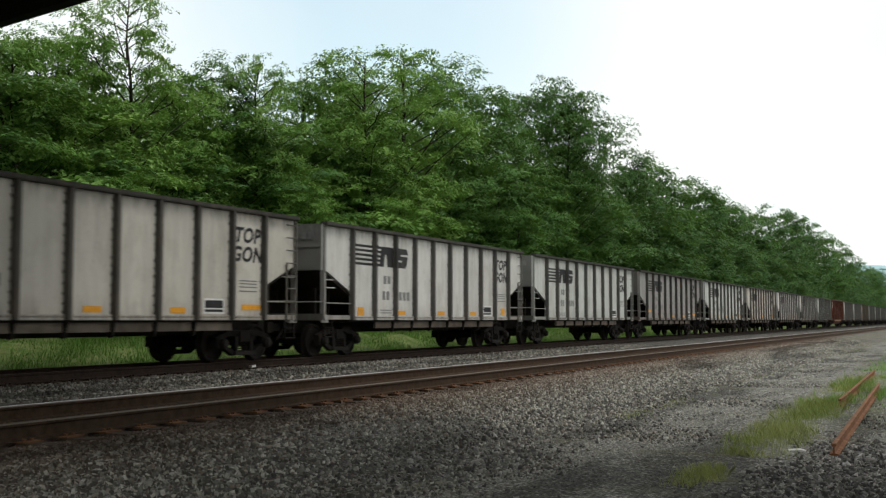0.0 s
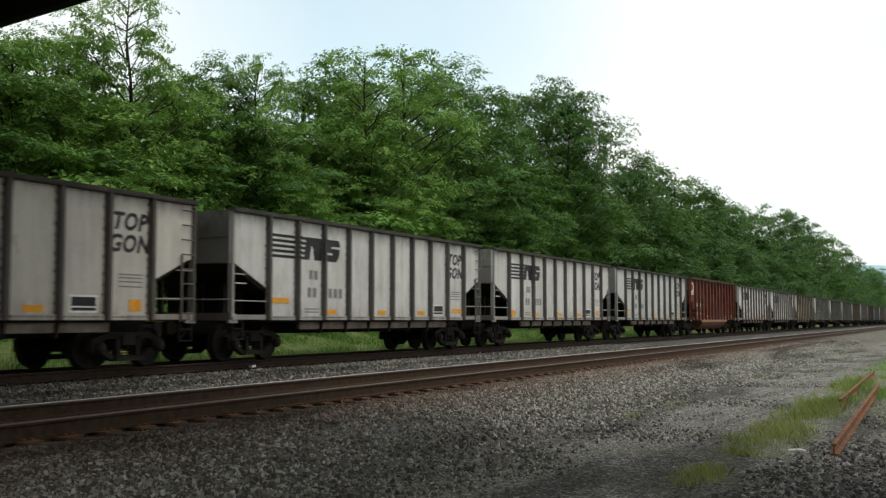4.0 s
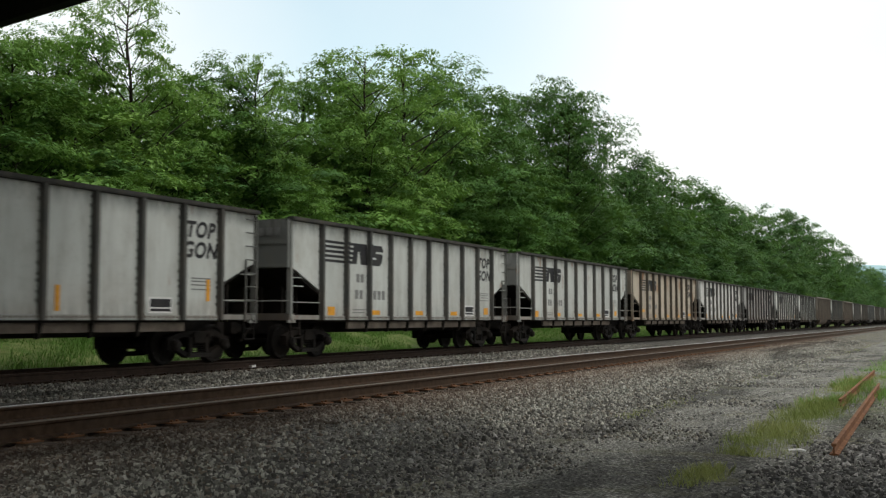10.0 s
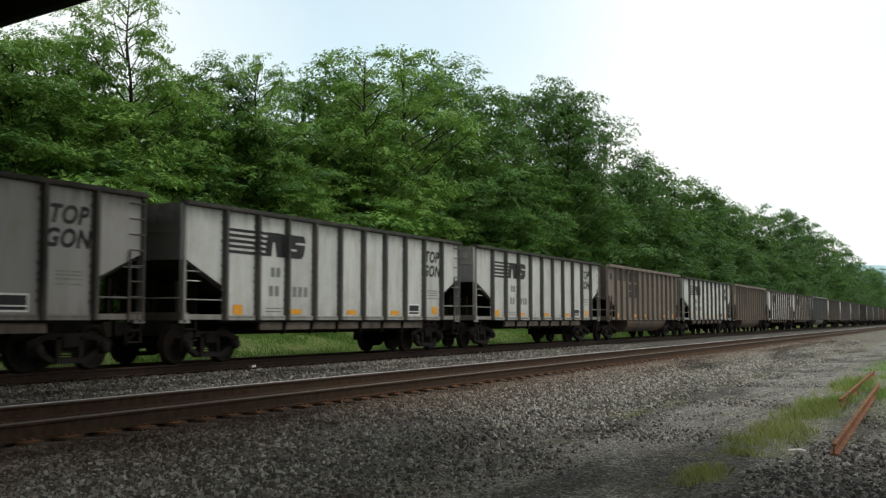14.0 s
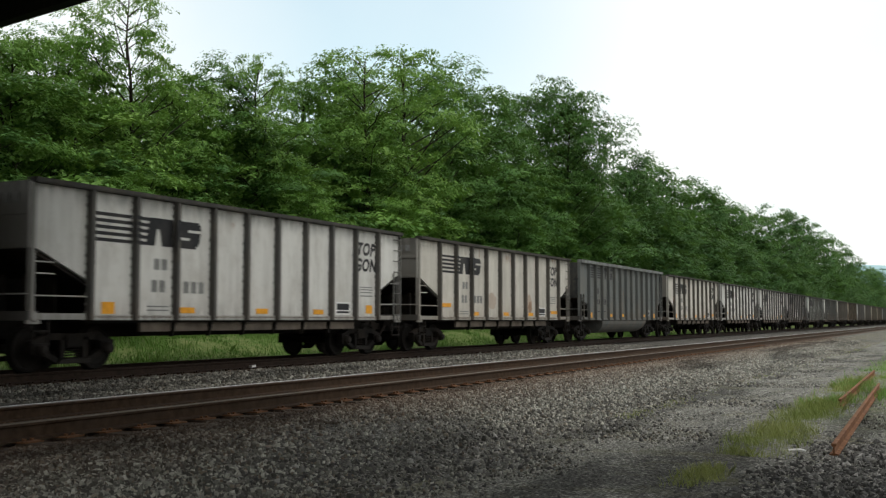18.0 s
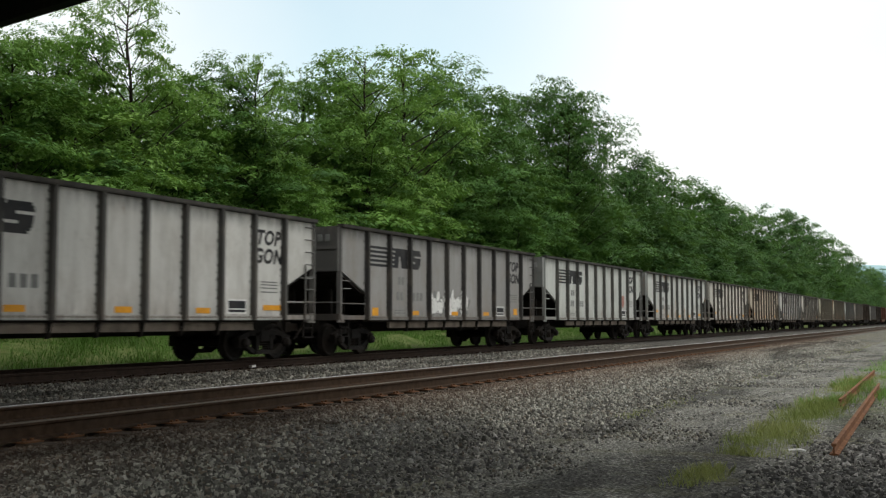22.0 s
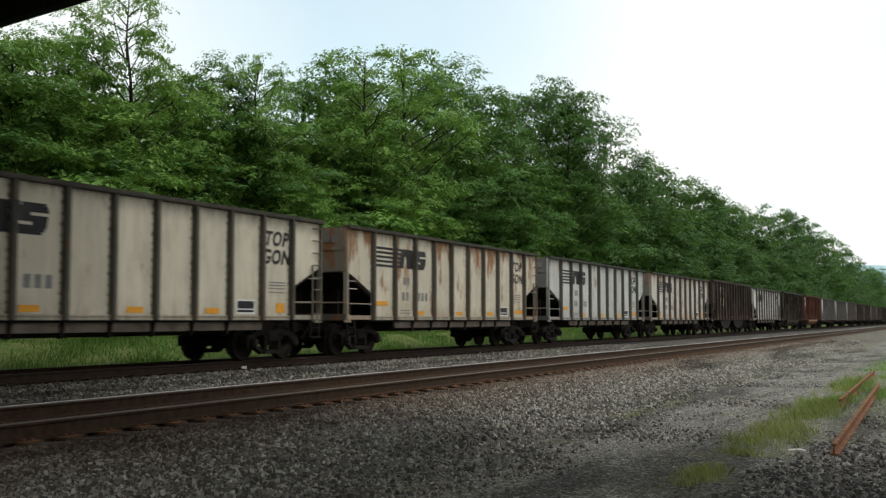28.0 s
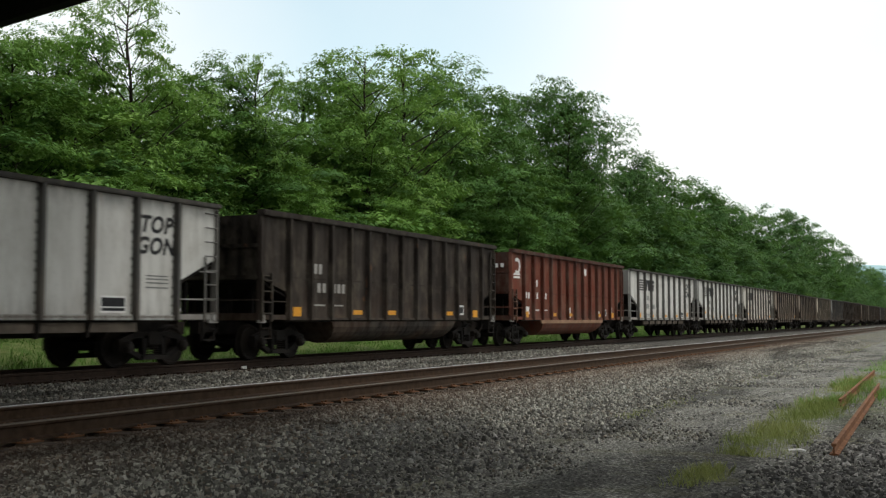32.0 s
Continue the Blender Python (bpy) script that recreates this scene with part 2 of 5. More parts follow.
BARK = make_plain("bark", (0.040, 0.032, 0.026), 0.95, 0.0, 0.5, 8, (0.025, 0.022, 0.019), 0.8)
LEAFA = make_leaf("locust_leaf", (0.094, 0.217, 0.042), (0.267, 0.433, 0.094))
LEAFB = make_leaf("maple_leaf", (0.047, 0.134, 0.032), (0.142, 0.278, 0.064))
LEAFC = make_leaf("sumac_leaf", (0.086, 0.207, 0.037), (0.243, 0.425, 0.086))
LEAFD = make_leaf("distant_leaf", (0.04, 0.112, 0.034), (0.118, 0.235, 0.064))
DRYGRASS = make_leaf("dry_grass_blade", (0.24, 0.31, 0.085), (0.52, 0.52, 0.21))
GRASSM = make_leaf("grass_blade", (0.170, 0.350, 0.080), (0.290, 0.480, 0.130))
# one near-black for the bridge deck, beams and girders
BRIDGEM = make_plain("tarred_timber", (0.022, 0.020, 0.018), 0.9, 0.0, 0.4, 5)
CONCRETE = make_plain("old_concrete", (0.30, 0.29, 0.27), 0.95, 0.0, 0.35, 2.0, (0.18, 0.17, 0.16), 0.4)
# wooded hill, with the pale blue haze of distance put into its colour
HILLM = make_plain("far_wooded_hill", (0.42, 0.60, 0.64), 1.0, 0.0, 0.12, 0.02, None, 0.0)
PAPER = make_plain("white_paper", (0.75, 0.74, 0.72), 0.8, 0.0, 0.15, 12)
STONEM = Mat("loose_stone", 0.9, 0.0, 0.15)
STONER = STONEM.geo.outputs["Random Per Island"]
STONEC = STONEM.mix(STONEM.math("POWER", STONER, 2.2), (0.072, 0.070, 0.060), (0.62, 0.608, 0.525))
STONEC = STONEM.mix(STONEM.ramp(STONEM.math("FRACT", STONEM.math("MULTIPLY", STONER, 37.0)), 0.88, 0.93, 0.0, 0.5), STONEC, (0.27, 0.20, 0.14))
STONEC = STONEM.mix(STONEM.ramp(STONEM.noise(STONEM.coords(world=True), 55.0, 4), 0.4, 0.7, 0.0, 0.4), STONEC, (0.10, 0.095, 0.085))
STONET = STONEM.math("MULTIPLY", STONEM.ramp(STONEM.noise(STONEM.coords((1.0, 0.16, 1.0), True), 0.9, 6), 0.38, 0.62, 1.45, 0.45),
                     STONEM.ramp(STONEM.noise(STONEM.coords(world=True), 1.6, 5), 0.35, 0.65, 1.15, 0.80))
STONEX = STONEM.t.nodes.new("ShaderNodeSeparateXYZ")
STONEM.link(STONEM.geo.outputs["Position"], STONEX.inputs[0])
STONED = STONEM.math("ABSOLUTE", STONEM.math("SUBTRACT", STONEX.outputs[0], NEAR))
STONEC = STONEM.mix(STONEM.ramp(STONED, 0.9, 3.2, 0.72, 0.0), STONEC, (0.13, 0.07, 0.04))
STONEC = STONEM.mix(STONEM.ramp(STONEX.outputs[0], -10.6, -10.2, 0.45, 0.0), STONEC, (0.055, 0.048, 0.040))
STONEM.color(STONEM.mix(1.0, STONEC, STONEM.mix(STONET, (0, 0, 0), (1, 1, 1)), "MULTIPLY"))
STONEM = STONEM.m
CINDER = Mat("dark_stone", 0.85, 0.0, 0.25)
CINDER.color(CINDER.mix(CINDER.math("POWER", CINDER.geo.outputs["Random Per Island"], 3.0), (0.065, 0.063, 0.060), (0.40, 0.39, 0.36)))
CINDER = CINDER.m


# ---- mesh helpers ----
def box(bm, x0, x1, y0, y1, z0, z1):
    v = [bm.verts.new(p) for p in ((x0, y0, z0), (x1, y0, z0), (x1, y1, z0), (x0, y1, z0),
                                   (x0, y0, z1), (x1, y0, z1), (x1, y1, z1), (x0, y1, z1))]
    for f in ((3, 2, 1, 0), (4, 5, 6, 7), (0, 1, 5, 4), (1, 2, 6, 5), (2, 3, 7, 6), (3, 0, 4, 7)):
        bm.faces.new([v[i] for i in f])
    return v


def prism(bm, pts, axis, a, b):
    """A closed outline of (u, v) pairs, drawn out along an axis from a to b."""
    def at(p, w):
        return {"x": (w, p[0], p[1]), "y": (p[0], w, p[1]), "z": (p[0], p[1], w)}[axis]
    lo, hi = [bm.verts.new(at(p, a)) for p in pts], [bm.verts.new(at(p, b)) for p in pts]
    n = len(pts)
    bm.faces.new(lo[::-1]), bm.faces.new(hi)
    for i in range(n):
        bm.faces.new((lo[i], lo[(i + 1) % n], hi[(i + 1) % n], hi[i]))


def tube(bm, p, q, r0, r1=None, n=8):
    """A round bar from p to q."""
    p, q = Vector(p), Vector(q)
    r1 = r0 if r1 is None else r1
    turn = (q - p).to_track_quat("Z", "Y").to_matrix()
    rings = []
    for c, r in ((p, r0), (q, r1)):
        rings.append([bm.verts.new(c + turn @ Vector((r * math.cos(a), r * math.sin(a), 0)))
                      for a in (2 * math.pi * i / n for i in range(n))])
    for i in range(n):
        bm.faces.new((rings[0][i], rings[0][(i + 1) % n], rings[1][(i + 1) % n], rings[1][i]))
    bm.faces.new(rings[0][::-1]), bm.faces.new(rings[1])


def lathe(bm, profile, n=20, axis="x"):
    """Turns (along, radius) pairs round an axis through the origin."""
    rings = []
    for a, r in profile:
        ring = []
        for i in range(n):
            w = 2 * math.pi * i / n
            p = (a, r * math.cos(w), r * math.sin(w)) if axis == "x" else (r * math.cos(w), r * math.sin(w), a)
            ring.append(bm.verts.new(p))
        rings.append(ring)
    for j in range(len(rings) - 1):
        for i in range(n):
            bm.faces.new((rings[j][i], rings[j][(i + 1) % n], rings[j + 1][(i + 1) % n], rings[j + 1][i]))
    bm.faces.new(rings[0][::-1]), bm.faces.new(rings[-1])


def mesh_of(name, bm, material):
    bmesh.ops.recalc_face_normals(bm, faces=bm.faces[:])
    me = bpy.data.meshes.new(name)
    bm.to_mesh(me)
    bm.free()
    me.materials.append(material)
    return me


def part(name, bm, material, parent, label="", at=None):
    me = bm if isinstance(bm, bpy.types.Mesh) else mesh_of(name, bm, material)
    ob = new(name, me)
    ob.parent = parent
    if at:
        ob.location = at
    if label:
        ob["label"] = label
    return ob


def thing(name, label, category, group="", at=(0, 0, 0)):
    ob = new(name)
    ob.location = at
    ob.empty_display_size = 0.3
    return tagged(ob, label, category, group)


def raw_mesh(name, verts, faces, material):
    """A mesh from arrays: verts n x 3, faces m x k."""
    me = bpy.data.meshes.new(name)
    verts, faces = np.asarray(verts, np.float32), np.asarray(faces, np.int32)
    k = faces.shape[1]
    me.vertices.add(len(verts))
    me.vertices.foreach_set("co", verts.ravel())
    me.loops.add(faces.size)
    me.loops.foreach_set("vertex_index", faces.ravel())
    me.polygons.add(len(faces))
    me.polygons.foreach_set("loop_start", np.arange(0, faces.size, k, dtype=np.int32))
    me.update(calc_edges=True)
    me.materials.append(material)
    return me


# ---- ground, ballast, tracks ----
PROFILE = [(-900, 6.0), (-300, 4.0), (-90, 2.5), (-40, 1.75), (-30, 1.55), (-26, 1.35), (-23.5, 1.20), (-21.5, 0.95),
           (-20.2, 0.5), (-19.3, 0.25), (-18.6, 0.1), (-12, 0.05), (-6, 0.0), (-4.5, 0.0), (-3, 0.02), (-2, 0.03),
           (-1, 0.0), (0, 0.0), (2, 0.0), (6, 0.0), (20, 0.1), (90, 0.4), (900, 0.4)]


def ground_z(x):
    for (a, za), (b, zb) in zip(PROFILE, PROFILE[1:]):
        if a <= x <= b:
            return za + (zb - za) * (x - a) / (b - a)
    return 0.4


def make_ground_sheet():
    xs = sorted(set([p[0] for p in PROFILE] + [i * 0.5 - 30 for i in range(70)]))
    ys = [-900, -300, -120, -60, -30, -15] + [i * 0.75 - 6 for i in range(80)] + [60, 75, 95, 120, 160, 220, 300, 420, 600, 900, 1500, 2500, 4200]
    verts, faces = [], []
    for y in ys:
        for x in xs:
            rough = 0.05 * noise.noise((x * 0.5, y * 0.5, 0)) + 0.02 * noise.noise((x * 1.7, y * 1.7, 3))
            if x < -20:
                rough *= 4
            if -19 < x < -6:
                rough = 0
            verts.append((x, y, ground_z(x) + rough))
    n = len(xs)
    for j in range(len(ys) - 1):
        for i in range(n - 1):
            a = j * n + i
            faces.append((a, a + 1, a + n + 1, a + n))
    tagged(new("ground", raw_mesh("ground", verts, faces, GROUNDM)), "grey gravel lane with cinders, soil and grassy verges", "ground", kind="structure")


def make_bed():
    bm = bmesh.new()
    prism(bm, [(-19.4, 0.0), (-18.7, 0.33), (-7.3, 0.33), (-6.2, 0.20), (-4.6, -0.06), (-12, -0.2)], "y", -300, 1500)
    me = mesh_of("ballast_bed", bm, BALLAST)
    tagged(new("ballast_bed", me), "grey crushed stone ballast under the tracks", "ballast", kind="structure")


RAIL_OUT = [(-0.076, 0), (0.076, 0), (0.076, 0.014), (0.012, 0.034), (0.010, 0.135), (0.036, 0.150), (0.037, 0.180),
            (0.028, 0.1855), (-0.028, 0.1855), (-0.037, 0.180), (-0.036, 0.150), (-0.010, 0.135), (-0.012, 0.034), (-0.076, 0.014)]


def make_track(centre, lift, head, label):
    """Two rails on tie plates and wooden ties, one thing."""
    t = thing("railway_track", label, "track", at=(centre, 0, RAIL - 0.186))
    for x, dz in ((0.753, 0.0), (-0.753, lift)):
        bm = bmesh.new()
        prism(bm, [(u + x, v + dz) for u, v in RAIL_OUT], "y", -250, 1400)
        r = part("rail", bm, RAILRUST if head is SHINE else RAILDARK, t)
        bm = bmesh.new()
        box(bm, x - 0.027, x + 0.027, -250, 1400, 0.1866 + dz, 0.1885 + dz)
        part("running_surface", bm, head if x < 0 else BROWNHEAD, r, "worn steel running surface")
        if head is SHINE:
            # lighter strip: the light on the head's edge is painted as a colour
            bm = bmesh.new()
            prism(bm, [(x + 0.0375, 0.172 + dz), (x + 0.0385, 0.172 + dz), (x + 0.0385, 0.180 + dz), (x + 0.0295, 0.187 + dz), (x + 0.0285, 0.186 + dz), (x + 0.0375, 0.180 + dz)], "y", -250, 1400)
            part("head_edge", bm, HEADEDGE, r, "lighter brown strip for the light on the rail head")
    tie = bmesh.new()
    box(tie, -1.2, 1.2, -0.115, 0.115, -0.19, -0.012)
    for v in tie.verts:
        v.co.x += random.uniform(-0.02, 0.02)
    bmesh.ops.bevel(tie, geom=tie.edges[:], offset=0.012, segments=1, affect="EDGES")
    tie = mesh_of("tie", tie, TIEWOOD)
    plate = bmesh.new()
    box(plate, -0.19, 0.19, -0.125, 0.125, -0.012, 0.004)
    for sx in (-0.1, 0.1):
        for sy in (-0.05, 0.05):
            box(plate, sx - 0.017, sx + 0.017, sy - 0.012, sy + 0.012, 0.004, 0.028)
    plate = mesh_of("tie_plate", plate, PLATE if head is SHINE else RAILDARK)
    for i in range(90):
        y = 3.0 + 0.56 * i
        o = part("tie", tie, TIEWOOD, t, at=(random.uniform(-0.03, 0.03), y, 0))
        for x in (0.753, -0.753)[:2 if head is SHINE else 1]:
            part("tie_plate", plate, SCRAP, o, at=(x - o.location.x, 0, 0))
    return t


make_ground_sheet()
make_bed()
make_track(NEAR, 0.02, SHINE, "empty railway track with shiny rusty rails on ballast")
make_track(LANE, 0.0, DULLHEAD, "railway track with dark rusty rails under the train")


# ---- the train ----
LENGTHS = {"top": 14.6, "long": 15.05, "tub": 14.75, "tub_long": 15.05, "bay": 15.05}   # over the ends of a car's body
SHEET, POST = 1.50, 1.625         # half widths over side sheets and over posts
DECK = 1.035


def near_decal(bm, posts, y0, y1, z0, z1, lean=0.0):
    """A painted bar on the side, split so that it lies on sheets and on the faces of posts."""
    cuts = [y0]
    for p in posts:
        for e in (p - 0.085, p + 0.085):
            if y0 < e < y1:
                cuts.append(e)
    cuts.append(y1)
    for a, b in zip(cuts, cuts[1:]):
        mid = (a + b) / 2
        x = POST if any(abs(mid - p) < 0.085 for p in posts) else SHEET
        prism(bm, [(a, z0), (b, z0), (b + lean, z1), (a + lean, z1)], "x", x + 0.001, x + 0.006)


WORD = {}


def word_mesh(text, size):
    if (text, size) in WORD:
        return WORD[text, size]
    cu = bpy.data.curves.new("lettering", "FONT")
    cu.body, cu.size, cu.shear, cu.extrude, cu.offset = text, size, 0.25, 0.003, 0.018
    cu.align_x = "CENTER"
    cu.space_character = 1.12
    ob = new("lettering", cu)
    me = bpy.data.meshes.new_from_object(ob.evaluated_get(bpy.context.evaluated_depsgraph_get()))
    bpy.data.objects.remove(ob)
    me.transform(Matrix(((0, 0, 1, 0), (1, 0, 0, 0), (0, 1, 0, 0), (0, 0, 0, 1))))
    me.materials.clear()
    me.materials.append(BLACKP)
    WORD[text, size] = me
    return me


def make_truck_meshes():
    out = {}
    bm = bmesh.new()          # side frame: cast truss with openings
    def strip(pts, w, a=-0.07, b=0.08):
        for (y0, z0), (y1, z1) in zip(pts, pts[1:]):
            d = math.hypot(y1 - y0, z1 - z0)
            ny, nz = -(z1 - z0) / d * w, (y1 - y0) / d * w
            e = (y1 - y0) / d * 0.02, (z1 - z0) / d * 0.02
            prism(bm, [(y0 - ny - e[0], z0 - nz - e[1]), (y1 - ny + e[0], z1 - nz + e[1]), (y1 + ny + e[0], z1 + nz + e[1]), (y0 + ny - e[0], z0 + nz - e[1])], "x", a, b)
    strip([(-1.08, 0.56), (-0.62, 0.70), (0.62, 0.70), (1.08, 0.56)], 0.065)
    strip([(-1.0, 0.50), (-0.42, 0.22), (0.42, 0.22), (1.0, 0.50)], 0.055)
    for s in (-1, 1):
        strip([(s * 0.30, 0.24), (s * 0.30, 0.68)], 0.06)
        prism(bm, [(s * 0.74, 0.36), (s * 1.10, 0.36), (s * 1.10, 0.62), (s * 0.74, 0.62)][::s], "x", -0.09, 0.09)
    out["side_frame"] = mesh_of("side_frame", bm, GRIMESHADE)
    bm = bmesh.new()          # spring plank lip along the bottom
    prism(bm, [(-0.44, 0.17), (0.44, 0.17), (0.40, 0.25), (-0.40, 0.25)], "x", 0.08, 0.13)
    out["rib"] = mesh_of("rib", bm, TRUCKM)
    bm = bmesh.new()
    lathe(bm, [(0.0, 0.13), (0.09, 0.13), (0.12, 0.10), (0.15, 0.09), (0.16, 0.03)], 14)
    out["bearing_cap"] = mesh_of("bearing_cap", bm, TRUCKM)
    bm = bmesh.new()
    for y in (-0.13, 0.0, 0.13):
        for k in range(5):
            lathe_at(bm, (0, y, 0.27 + 0.05 * k), 0.055, 0.022)
    out["spring"] = mesh_of("spring", bm, GRIMESHADE)
    bm = bmesh.new()
    box(bm, -1.1, 1.1, -0.2, 0.2, 0.50, 0.74)
    out["bolster"] = mesh_of("bolster", bm, GRIMESHADE)
    bm = bmesh.new()
    lathe(bm, [(-0.02, 0.10), (-0.02, 0.36), (-0.055, 0.40), (-0.055, 0.44), (0.045, 0.457), (0.075, 0.485), (0.09, 0.48),
               (0.09, 0.40), (0.03, 0.34), (0.045, 0.16), (0.05, 0.09)], 18)
    out["wheel"] = mesh_of("wheel", bm, GRIMESHADE)
    bm = bmesh.new()
    lathe(bm, [(-1.02, 0.07), (-0.70, 0.08), (-0.6, 0.095), (0.6, 0.095), (0.70, 0.08), (1.02, 0.07)], 10)
    out["axle"] = mesh_of("axle", bm, GRIMESHADE)
    return out


def lathe_at(bm, c, r, h):
    n = 8
    lo = [bm.verts.new((c[0] + r * math.cos(6.2832 * i / n), c[1] + r * math.sin(6.2832 * i / n), c[2])) for i in range(n)]
    hi = [bm.verts.new((v.co.x, v.co.y, v.co.z + h)) for v in lo]
    for i in range(n):
        bm.faces.new((lo[i], lo[(i + 1) % n], hi[(i + 1) % n], hi[i]))
    bm.faces.new(hi)


TRUCK = make_truck_meshes()


def add_trucks(car, inset, half):
    """Two trucks. The wheelsets are parts of the car, so that they can turn."""
    for s in (-1, 1):
        c = s * (half - inset)
        bl = part("truck_bolster", TRUCK["bolster"], GRIMESHADE, car, at=(0, c, 0))
        for sx in (-1, 1):
            f = part("side_frame", TRUCK["side_frame"], GRIMESHADE, bl, at=(sx * 1.0, 0, 0))
            if sx > 0:
                part("rib", TRUCK["rib"], TRUCKM, bl, at=(sx * 1.0, 0, 0))
                part("spring", TRUCK["spring"], GRIMESHADE, bl, at=(sx * 1.03, 0, 0))["kind"] = "stuff"
                for dy in (-0.89, 0.89):
                    part("bearing_cap", TRUCK["bearing_cap"], TRUCKM, bl, at=(1.07, dy, 0.46))
        for dy in (-0.89, 0.89):
            ax = part("wheelset", TRUCK["axle"], GRIMESHADE, car, at=(0, c + dy, 0.457))
            for sx in (-1, 1):
                w = part("wheel", TRUCK["wheel"], GRIMESHADE, ax, at=(sx * 0.753, 0, 0))
                if sx > 0:
                    w.rotation_euler = (0, 0, math.pi)


def ladder(bm, x, y0, y1, z0, z1, n, r=0.022):
    for y in (y0, y1):
        box(bm, x - 0.02, x + 0.03, y - 0.035, y + 0.035, z0, z1)
    for i in range(n):
        z = z0 + 0.2 + (z1 - z0 - 0.4) * i / (n - 1)
        tube(bm, (x + 0.02, y0, z), (x + 0.02, y1, z), r, n=6)


def make_gondola(kind):
    """One car: kind 'top' or 'long' (flat-bottomed gondola with ten posts), 'tub' or 'tub_long' (thirteen posts, round belly) or 'bay' (rounded hopper bays)."""
    top = kind in ("top", "long")
    half = LENGTHS[kind] / 2
    height = 3.64 if top else 3.70 if kind == "bay" else 3.63
    first, step, count = (1.51, (2 * half - 2.97) / 9, 10) if top else (1.25, (2 * half - 2.5) / 12, 13)
    posts = [first + step * i for i in range(count)]
    lp = [p - half for p in posts]
    car = thing("coal_gondola", "weathered coal gondola car", "rail car", "cars of the coal train")
    ztri, zpost = (2.37, 1.80) if top else (2.02, 1.72)

    # side sheets between posts on the seen side; one sheet on the other
    bm = bmesh.new()
    box(bm, SHEET - 0.05, SHEET, 0, step, DECK + 0.02, height)
    mid = mesh_of("side_panel", bm, PAINT)
    for y in lp[:-1]:
        part("side_panel", mid, PAINT, car, at=(0, y, 0))
    for s in (-1, 1):
        bm = bmesh.new()
        a, b = s * -half, s * -(half - first)
        pts = [(a, height), (b, height), (b, zpost), (a + (b - a) * 0.12, ztri), (a, ztri)]
        prism(bm, pts if s < 0 else pts[::-1], "x", SHEET - 0.05, SHEET)
        part("end_panel", bm, PAINT, car)
    bm = bmesh.new()
    prism(bm, [(-half, height), (half, height), (half, ztri), (lp[-1], zpost), (lp[-1], DECK), (lp[0], DECK), (lp[0], zpost), (-half, ztri)], "x", -SHEET, -SHEET + 0.05)
    part("far_side_sheet", bm, PAINT, car)
    bm = bmesh.new()
    w = 0.046 if top else 0.048
    prism(bm, [(0, -w - 0.02), (POST - SHEET, -w), (POST - SHEET, w), (0, w + 0.02)], "z", DECK - 0.01, height - 0.02)
    for i in range(13):
        for sy in (-1, 1):
            z = DECK + 0.12 + (i + random.uniform(-0.25, 0.25)) * (height - DECK - 0.3) / 12
            r = random.uniform(0.012, 0.024)
            box(bm, 0.0, 0.03, sy * (w + 0.035) - r, sy * (w + 0.035) + r, z - 1.6 * r, z + 1.6 * r)
    pm = mesh_of("post", bm, PAINT)
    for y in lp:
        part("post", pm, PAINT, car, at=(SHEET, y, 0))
    # top chord, side sill, corner posts
    for sx in (-1, 1):
        bm = bmesh.new()
        a, b = sorted((sx * (SHEET - 0.09), sx * (POST + 0.015)))
        box(bm, a, b, -half, half, height - (0.05 if top else 0.02), height + (0.055 if top else 0.13))
        bmesh.ops.bevel(bm, geom=bm.edges[:], offset=0.02, segments=2, affect="EDGES")
        part("top_chord", bm, PAINT, car)
        bm = bmesh.new()
        a, b = sorted((sx * (SHEET - 0.12), sx * (SHEET + 0.035)))
        box(bm, a, b, lp[0] - 0.05, lp[-1] + 0.05, DECK - 0.01, DECK + (0.10 if top else 0.05))
        sill = part("side_sill", bm, PAINT, car)
        if not top and sx > 0:
            bm = bmesh.new()
            for i in range(count - 1):
                box(bm, SHEET, SHEET + 0.006, lp[i] + 0.06, lp[i + 1] - 0.06, 2.10, 2.125)
            part("weld_seam", bm, PAINT, car)
        if top and sx > 0:
            bm = bmesh.new()
            for i in range(96):
                y = lp[0] + 0.12 + (lp[-1] - lp[0] - 0.24) * i / 95
                box(bm, SHEET + 0.034, SHEET + 0.045, y - 0.028, y + 0.028, DECK + 0.035, DECK + 0.075)
            part("rivet_row", bm, SILLM, sill)["kind"] = "stuff"
        for sy in (-1, 1):
            bm = bmesh.new()
            y = sy * (half - 0.06)
            a, b = sorted((sx * (SHEET - 0.08), sx * (SHEET + 0.05)))
            box(bm, a, b, y - 0.045, y + 0.045, DECK, height)
            part("corner_post", bm, PAINT, car)
    # ends: wall, slope sheet, end sill, rails
    for s in (-1, 1):
        bm = bmesh.new()
        box(bm, -SHEET + 0.05, SHEET - 0.05, s * half - 0.03 - s * 0.06, s * half + 0.03 - s * 0.06, ztri, height)
        part("end_wall", bm, PAINT, car)
        for z in (ztri + 0.02, (ztri + height) / 2):
            bm = bmesh.new()
            box(bm, -SHEET + 0.05, SHEET - 0.05, s * (half - 0.015) - 0.014, s * (half - 0.015) + 0.014, z, z + 0.09)
            part("end_rib", bm, PAINT, car)
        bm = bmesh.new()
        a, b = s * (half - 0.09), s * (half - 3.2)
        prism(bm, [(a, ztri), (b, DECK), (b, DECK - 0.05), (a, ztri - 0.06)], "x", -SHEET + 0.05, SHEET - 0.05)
        part("slope_sheet", bm, GRIMESHADE, car)
        bm = bmesh.new()
